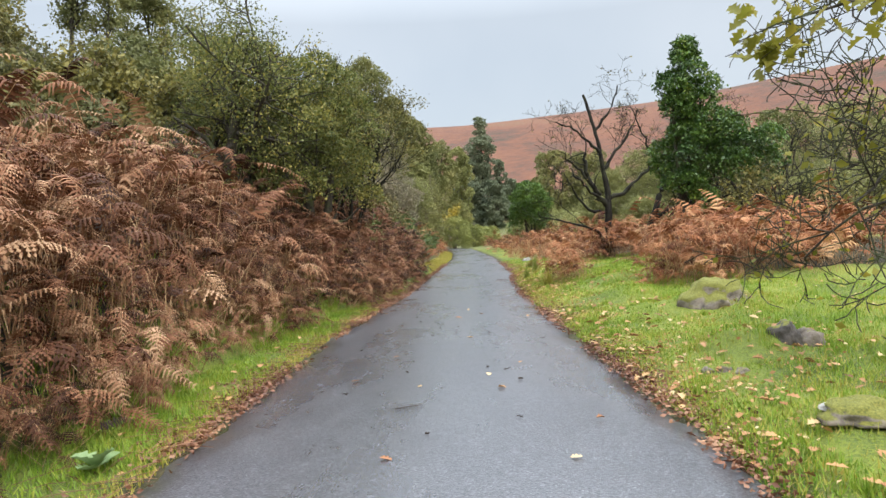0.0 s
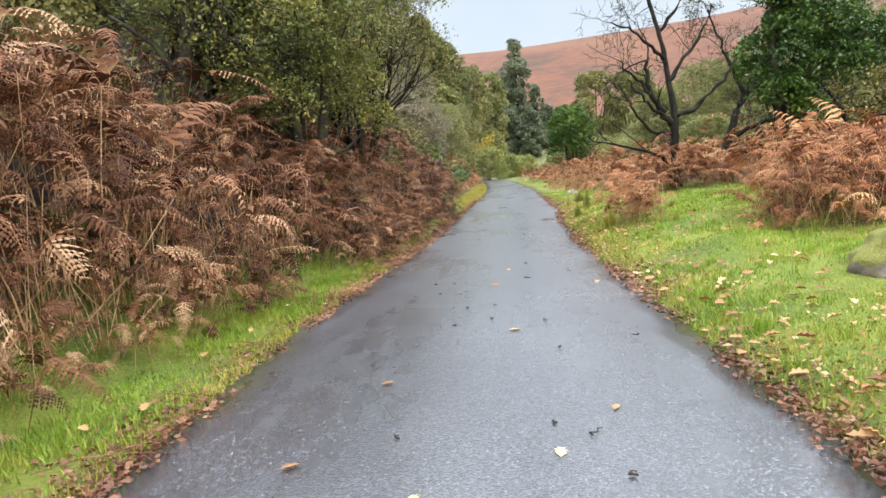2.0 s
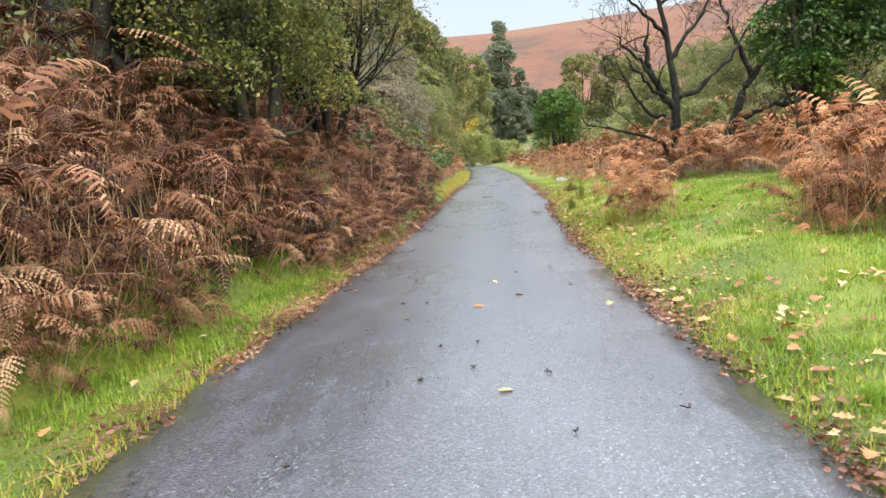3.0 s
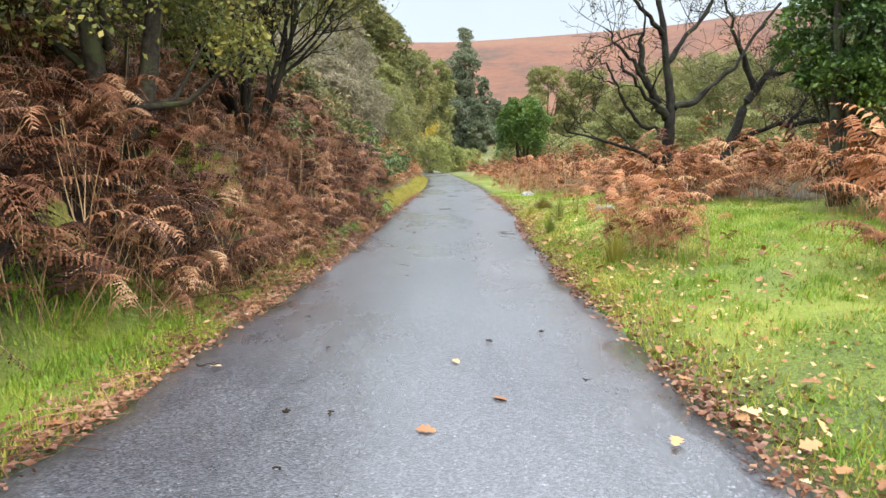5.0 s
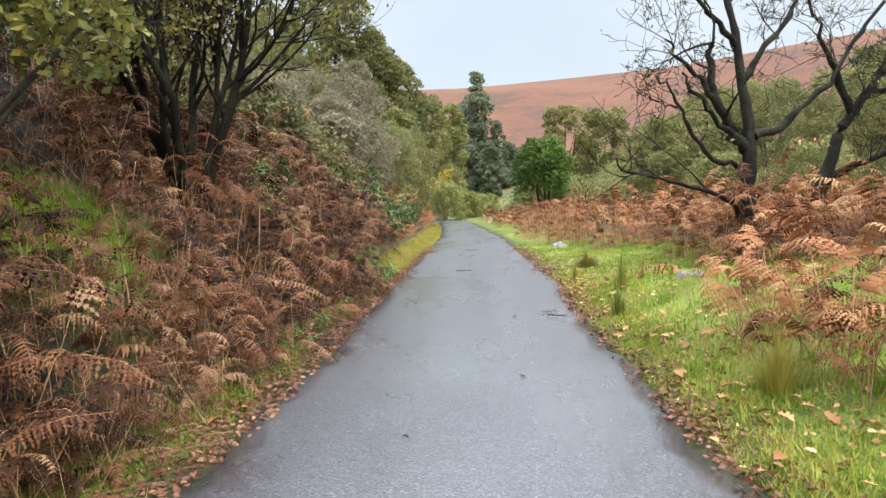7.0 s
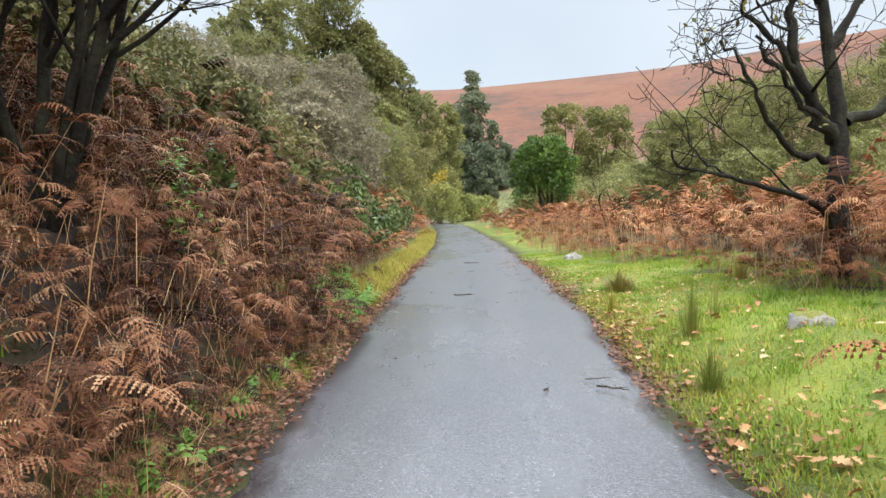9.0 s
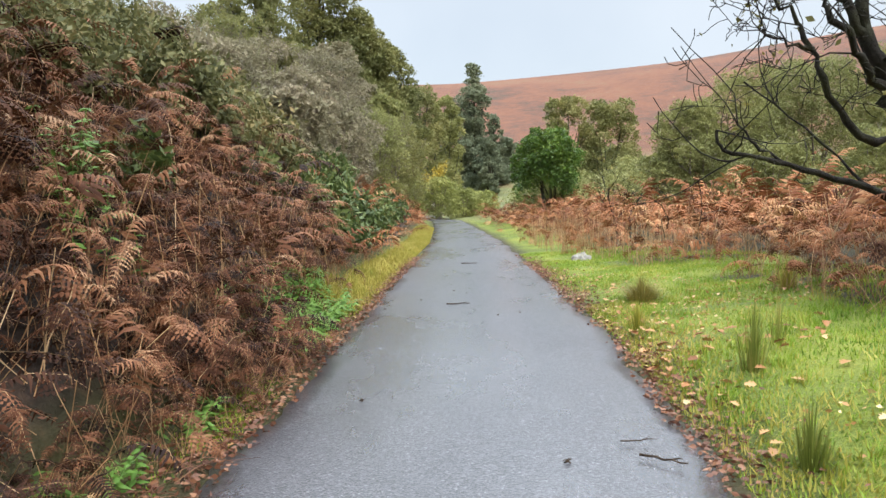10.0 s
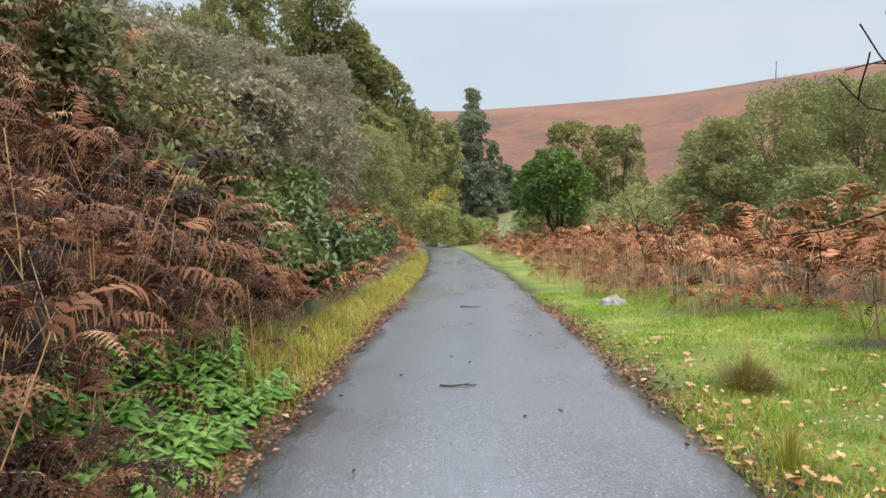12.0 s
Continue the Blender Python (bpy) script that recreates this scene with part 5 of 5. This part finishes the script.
set_stone("mossy stump-like stone on the bank", -2.75, 11.3, (0.25, 0.22, 0.3), STONE_MOSS_FULL, 12.5)

# ---------------- grass ----------------
def blades(g, x, y, z, high, r, bend=0.5, wide=0.0035, short=False):
    n = len(x)
    w = r.uniform(0, 2 * np.pi, n)
    a = np.stack([np.cos(w), np.sin(w), 0 * w], 1)
    side = np.stack([-np.sin(w), np.cos(w), 0 * w], 1) * (wide * r.uniform(0.7, 1.5, n))[:, None]
    p = np.stack([x, y, z], 1)
    h = high[:, None]
    up = np.array([0, 0, 1.0])
    b = r.uniform(0.1, 1, n)[:, None] * bend
    m = p + up * h * 0.6 + a * h * 0.25 * b
    t = p + up * h * (1 - 0.35 * b) + a * h * 0.9 * b
    if short:
        g.add(np.stack([p - side * 1.3, p + side * 1.3, p + up * h * (1 - 0.3 * b) + a * h * 0.7 * b], 1).reshape(-1, 3), np.arange(3 * n).reshape(-1, 3))
        return
    v = np.stack([p - side, p + side, m - side * 0.8, m + side * 0.8, t], 1)
    i = np.arange(n)[:, None] * 5
    g.add(v.reshape(-1, 3), np.concatenate([i + [0, 1, 3], i + [0, 3, 2], i + [2, 3, 4]]))


r = np.random.default_rng(900)
g = Geo()
n = 130000
y = 0.5 + 24 * r.uniform(0, 1, n) ** 1.35
q = r.uniform(0, 1, n)
a, b = edge_left(y) - 0.08, bank_foot(y) - np.interp(y, (0, 2, 3, 9, 11, 12.5), (0.45, 0.5, 1.0, 1.0, 0.45, 0.05))
x = a + (b - a) * q
keep = (r.uniform(size=n) < np.interp(y, (11.5, 14), (1, 0.2))) & (wave(x, y, 2.3, 0.7) + 0.6 * wave(x, y, 6.1, 2) + r.normal(size=n) * 0.4 > np.where(q < 0.22, 0.25, -0.45))
x, y = x[keep], y[keep]
blades(g, x, y, land(x, y), r.uniform(0.03, 0.085, len(x)) * (1 + 0.6 * wave(x, y, 1.7)), r, 1.3, 0.0035, True)
n = 210000
y = 1.0 + 29 * r.uniform(0, 1, n) ** 1.25
x = edge_right(y) + 0.04 + r.uniform(0, 1, n) ** 1.2 * np.interp(y, (0, 10, 20, 30), (4.6, 4.4, 4.6, 3.5))
keep = wave(x, y, 1.9, 0.3) + 0.7 * wave(x, y, 5.3, 1.3) + r.normal(size=n) * 0.5 > -0.6
x, y = x[keep], y[keep]
blades(g, x, y, land(x, y), r.uniform(0.02, 0.065, len(x)) * (1 + 0.6 * wave(x, y, 2.1)), r, 1.3, 0.0035, True)
n = 6000
x, y = r.normal(-3.0, 0.3, n), r.normal(14.5, 0.45, n)
blades(g, x, y, land(x, y), r.uniform(0.05, 0.14, n), r, 0.8, 0.0035, True)
cx, cy = r.uniform(0, 1, 420), 1.5 + 26 * r.uniform(0, 1, 420) ** 1.2
cx = edge_right(cy) + 0.25 + cx * 3.6
k = np.repeat(np.arange(420), 70)
o = r.uniform(0.03, 0.11, 420)[k]
x, y = cx[k] + r.normal(size=len(k)) * o, cy[k] + r.normal(size=len(k)) * o
blades(g, x, y, land(x, y), r.uniform(0.05, 0.13, len(k)) * r.uniform(0.6, 1.2, 420)[k], r, 1.1, 0.003, True)
tagged(new("grass", g.mesh("grass", [GRASS])), "short bright green grass with yellow patches on the verges", "grass", kind="stuff")
g = Geo()
n = 26000
y = r.uniform(21.5, 46, n)
x = edge_left(y) - 0.08 - r.uniform(0, 0.75, n) ** 1.3
blades(g, x, y, land(x, y), r.uniform(0.04, 0.2, n) * np.clip((edge_left(y) - x) / 0.3, 0.4, 1.3), r, 0.9, 0.004)
n = 14000
y = r.uniform(1, 22, n)
x = np.where((r.uniform(size=n) < 0.5) & (y < 11.5), edge_left(y) - 0.05 - np.abs(r.normal(size=n)) * 0.14, edge_right(y) + 0.06 + np.abs(r.normal(size=n)) * 0.35)
blades(g, x, y, land(x, y), r.uniform(0.03, 0.09, n), r, 1.2, 0.004, True)
n = 34000
y = 1.0 + 27 * r.uniform(0, 1, n) ** 1.25
x = edge_right(y) + 0.05 + r.uniform(0, 1, n) * 4
keep = wave(x, y, 2.6, 2.3) + 0.8 * wave(x, y, 7.1, 0.6) > 0.15
x, y = x[keep], y[keep]
blades(g, x, y, land(x, y), r.uniform(0.03, 0.1, len(x)), r, 1.4, 0.0035, True)
tagged(new("dry_grass", g.mesh("dry_grass", [DRY_GRASS])), "yellowing long grass along the lane edge", "grass", kind="stuff")


def rush(label, x, y, n, high, wide, mat, seed):
    """A tuft whose stems fan out from the middle."""
    r = np.random.default_rng(seed)
    root = thing("rush_clump", label, "grass clump", "", stand(x, y, 0.0))
    g = Geo()
    w, o = r.uniform(0, 2 * np.pi, n), r.uniform(0, 1, n) ** 0.7
    out = np.stack([np.cos(w), np.sin(w), 0 * w], 1)
    p = out * (o * wide * 0.22)[:, None]
    h = (r.uniform(0.45, 1, n) * high * (1.1 - 0.45 * o))[:, None]
    lean = (o * r.uniform(0.3, 1.2, n) * wide * 0.45)[:, None]
    up = np.array([0, 0, 1.0])
    side = np.stack([-np.sin(w), np.cos(w), 0 * w], 1) * 0.0028
    m, t = p + up * h * 0.65 + out * lean * 0.4, p + up * h * (1 - 0.25 * o[:, None]) + out * lean * 1.1
    v = np.stack([p - side, p + side, m - side * 0.8, m + side * 0.8, t], 1)
    i = np.arange(n)[:, None] * 5
    g.add(v.reshape(-1, 3), np.concatenate([i + [0, 1, 3], i + [0, 3, 2], i + [2, 3, 4]]))
    piece("tuft", g.mesh("tuft", [mat]), root)


rush("tall green rush tuft in the verge", 2.15, 18.4, 130, 0.62, 0.4, RUSH, 951)
rush("thin rush tuft in the verge", 2.55, 18.9, 30, 0.55, 0.3, RUSH, 952)
rush("low brown-green grass tussock", 2.38, 22.0, 700, 0.34, 0.8, RUSH_BROWN, 953)
rush("yellowing grass tuft beside the bracken", 1.95, 13.7, 260, 0.45, 0.45, DRY_GRASS, 954)
rush("yellowing grass tuft near the lane", 1.75, 16.9, 160, 0.4, 0.35, RUSH, 955)
rush("small rush tuft near the lane", 1.9, 20.4, 110, 0.38, 0.35, DRY_GRASS, 956)
rush("dry tuft at the bracken edge", 3.95, 21.6, 200, 0.42, 0.4, DRY_GRASS, 957)

# ---------------- litter, sticks and fallen leaves ----------------
g = Geo()
n = 34000
y = 0.5 + 29 * r.uniform(0, 1, n) ** 1.3
s = r.uniform(size=n) < 0.6
x = np.where(s, edge_left(y) - np.abs(r.normal(size=n)) * np.interp(y, (10, 14), (0.2, 0.4)) + 0.1 * r.uniform(size=n), edge_right(y) + np.abs(r.normal(size=n)) * 0.2 - 0.12 * r.uniform(size=n))
keep = wave(x, y, 1.3, 0.9) + 0.8 * wave(x, y, 4.7, 0.2) + 0.5 * r.normal(size=n) > np.where(s, np.interp(y, (10, 13), (-0.25, -1.4)), 0.1)
x, y = x[keep], y[keep]
c = np.stack([x, y, np.maximum(land(x, y), -0.01) + r.uniform(0.012, 0.03, len(x))], 1)
leaf_cloud(g, c, 0.022, r, flat=0.8, long=1.9)
n = 700
y = r.uniform(1, 20, n)
x = edge_left(y) - np.abs(r.normal(size=n)) * 0.3
for px, py in zip(x[:420], y[:420]):
    w, ln = r.uniform(0, np.pi), r.uniform(0.05, 0.28)
    d = np.array([np.cos(w), np.sin(w), 0]) * ln
    p = np.array([px, py, max(float(land(px, py)), 0.0) + 0.02])
    tube(g, [p - d, p + (0, 0, 0.015), p + d], (0.002, 0.003, 0.001), 3)
tagged(new("leaf_litter", g.mesh("leaf_litter", [LITTER_DARK])), "wet brown leaf litter and bracken bits along the edges", "leaf litter", kind="stuff")
g = Geo()
n = 9000
y = 1 + 25 * r.uniform(0, 1, n) ** 1.2
x = edge_right(y) + 0.05 + np.abs(r.normal(size=n)) * 1.7
keep = wave(x, y, 1.1, 0.5) + 0.9 * wave(x, y, 3.9, 1.1) + 0.3 * r.normal(size=n) > 0.25
x, y = x[keep], y[keep]
leaf_cloud(g, np.stack([x, y, land(x, y) + r.uniform(0.01, 0.05, len(x))], 1), 0.024, r, flat=0.7, long=1.6)
tagged(new("leaf_flecks", g.mesh("leaf_flecks", [LITTER])), "pale brown leaf fragments scattered in the turf", "leaf litter", kind="stuff")

leaf_kinds = []
for k in range(6):
    v, f = oak_leaf_shape(r, 0.062)
    g = Geo()
    g.add(v, f)
    leaf_kinds.append(g.mesh("fallen_leaf", [LITTER], True))


def fallen(x, y, size=1.0, road=False):
    lift = 0.028 if road else float(land(x, y)) + r.uniform(0.02, 0.06)
    ob = tagged(new("fallen_leaf", leaf_kinds[int(r.integers(6))]), "curled brown fallen oak leaf on the wet tarmac" if road else "pale brown fallen oak leaf on the grass", "leaf", "fallen leaves")
    ob.matrix_world = pose(x, y, lift, r.uniform(-12, 12), r.uniform(-12, 12), r.uniform(0, 360)) @ Matrix.Scale(size * r.uniform(0.8, 1.2), 4)


for x, y in ((-0.32, 2.9), (0.78, 2.82), (1.07, 3.6), (-0.86, 5.07), (0.36, 5.14), (0.69, 5.67), (0.39, 9.8), (0.03, 9.4), (1.1, 9.3), (-1.2, 10.3), (0.18, 10.4), (1.38, 7.5), (0.45, 4.6), (-0.25, 4.75), (0.2, 7.4), (-0.6, 6.2)):
    fallen(x, y, 0.8, True)
for k in range(280):
    y = 1.2 + 24 * r.uniform() ** 1.2
    if r.uniform() < 0.78:
        x = float(edge_right(y)) + 0.05 + abs(r.normal()) * 1.3
    else:
        x = float(edge_left(y)) - 0.03 - abs(r.normal()) * 0.35
    fallen(x, y, r.uniform(0.6, 1.1))


g = Geo()
n = 620
y = 1.5 + 20 * r.uniform(0, 1, n) ** 1.1
x = edge_right(y) + 0.02 + np.abs(r.normal(size=n)) * 1.2
keep = wave(x, y, 1.6, 1.5) + 0.7 * wave(x, y, 4.4, 0.3) + 0.4 * r.normal(size=n) > 0.0
for px, py in zip(x[keep], y[keep]):
    v, f = oak_leaf_shape(r, r.uniform(0.035, 0.07))
    m = turn(r.uniform(0, 6.28), r.normal() * 0.25, r.normal() * 0.25)
    g.add(v @ m.T + (px, py, float(land(px, py)) + r.uniform(0.03, 0.06)), f)
tagged(new("leaf_drift", g.mesh("leaf_drift", [LITTER], True)), "drifts of pale tan fallen leaves in the grass", "leaf litter", kind="stuff")


def stick(label, x, y, ln, yaw, seed, rad=0.006, z=0.03):
    r = np.random.default_rng(seed)
    g = Geo()
    t = np.linspace(-0.5, 0.5, 7)
    pts = np.stack([t * ln, r.normal(size=7) * 0.012, np.abs(r.normal(size=7)) * 0.004], 1)
    tube(g, pts, np.linspace(rad, rad * 0.5, 7), 5)
    q = pts[4]
    tube(g, [q, q + (ln * 0.12, ln * 0.09, 0.004), q + (ln * 0.2, ln * 0.13, 0.002)], (rad * 0.6, rad * 0.4, rad * 0.2), 4)
    ob = tagged(new("stick", g.mesh("stick", [WET_STICK], True)), label, "stick")
    ob.matrix_world = pose(x, y, z, 0, 0, yaw)


stick("thin dark wet stick on the tarmac", -0.28, 4.06, 0.22, 20, 971, 0.005)
stick("dark wet stick lying across the lane", 0.14, 22.2, 0.3, 4, 972, 0.009)
stick("dark broken stick on the lane", 0.4, 27.5, 0.32, -8, 973, 0.011)
stick("dead twig at the lane edge", 1.13, 17.1, 0.24, -30, 974, 0.008)
stick("dead twig at the lane edge", 1.08, 17.35, 0.2, 15, 975, 0.005)
stick("short dark twig on the tarmac", 0.55, 5.35, 0.1, 40, 976, 0.004)
stick("short dark twig on the tarmac", -1.25, 10.3, 0.12, 10, 977, 0.006)
stick("dead twig at the verge", -1.2, 11.9, 0.3, 60, 978, 0.006)
stick("long pale bracken stem fallen on the verge", -1.7, 12.2, 0.8, 50, 979, 0.005, 0.08)
for k in range(40):
    stick("crumb of dark bark on the tarmac", r.uniform(-1.1, 1.1), r.uniform(2.5, 26), r.uniform(0.02, 0.06), r.uniform(0, 180), 980 + k, 0.005)

mast = thing("mast", "thin dark pole on the skyline", "pole", "", (112, 250, float(land(112, 250)) - 0.5))
g = Geo()
tube(g, [(0, 0, 0), (0, 0, 3), (0, 0, 6.5)], (0.16, 0.14, 0.1), 6)
piece("shaft", g.mesh("shaft", [BARK]), mast)
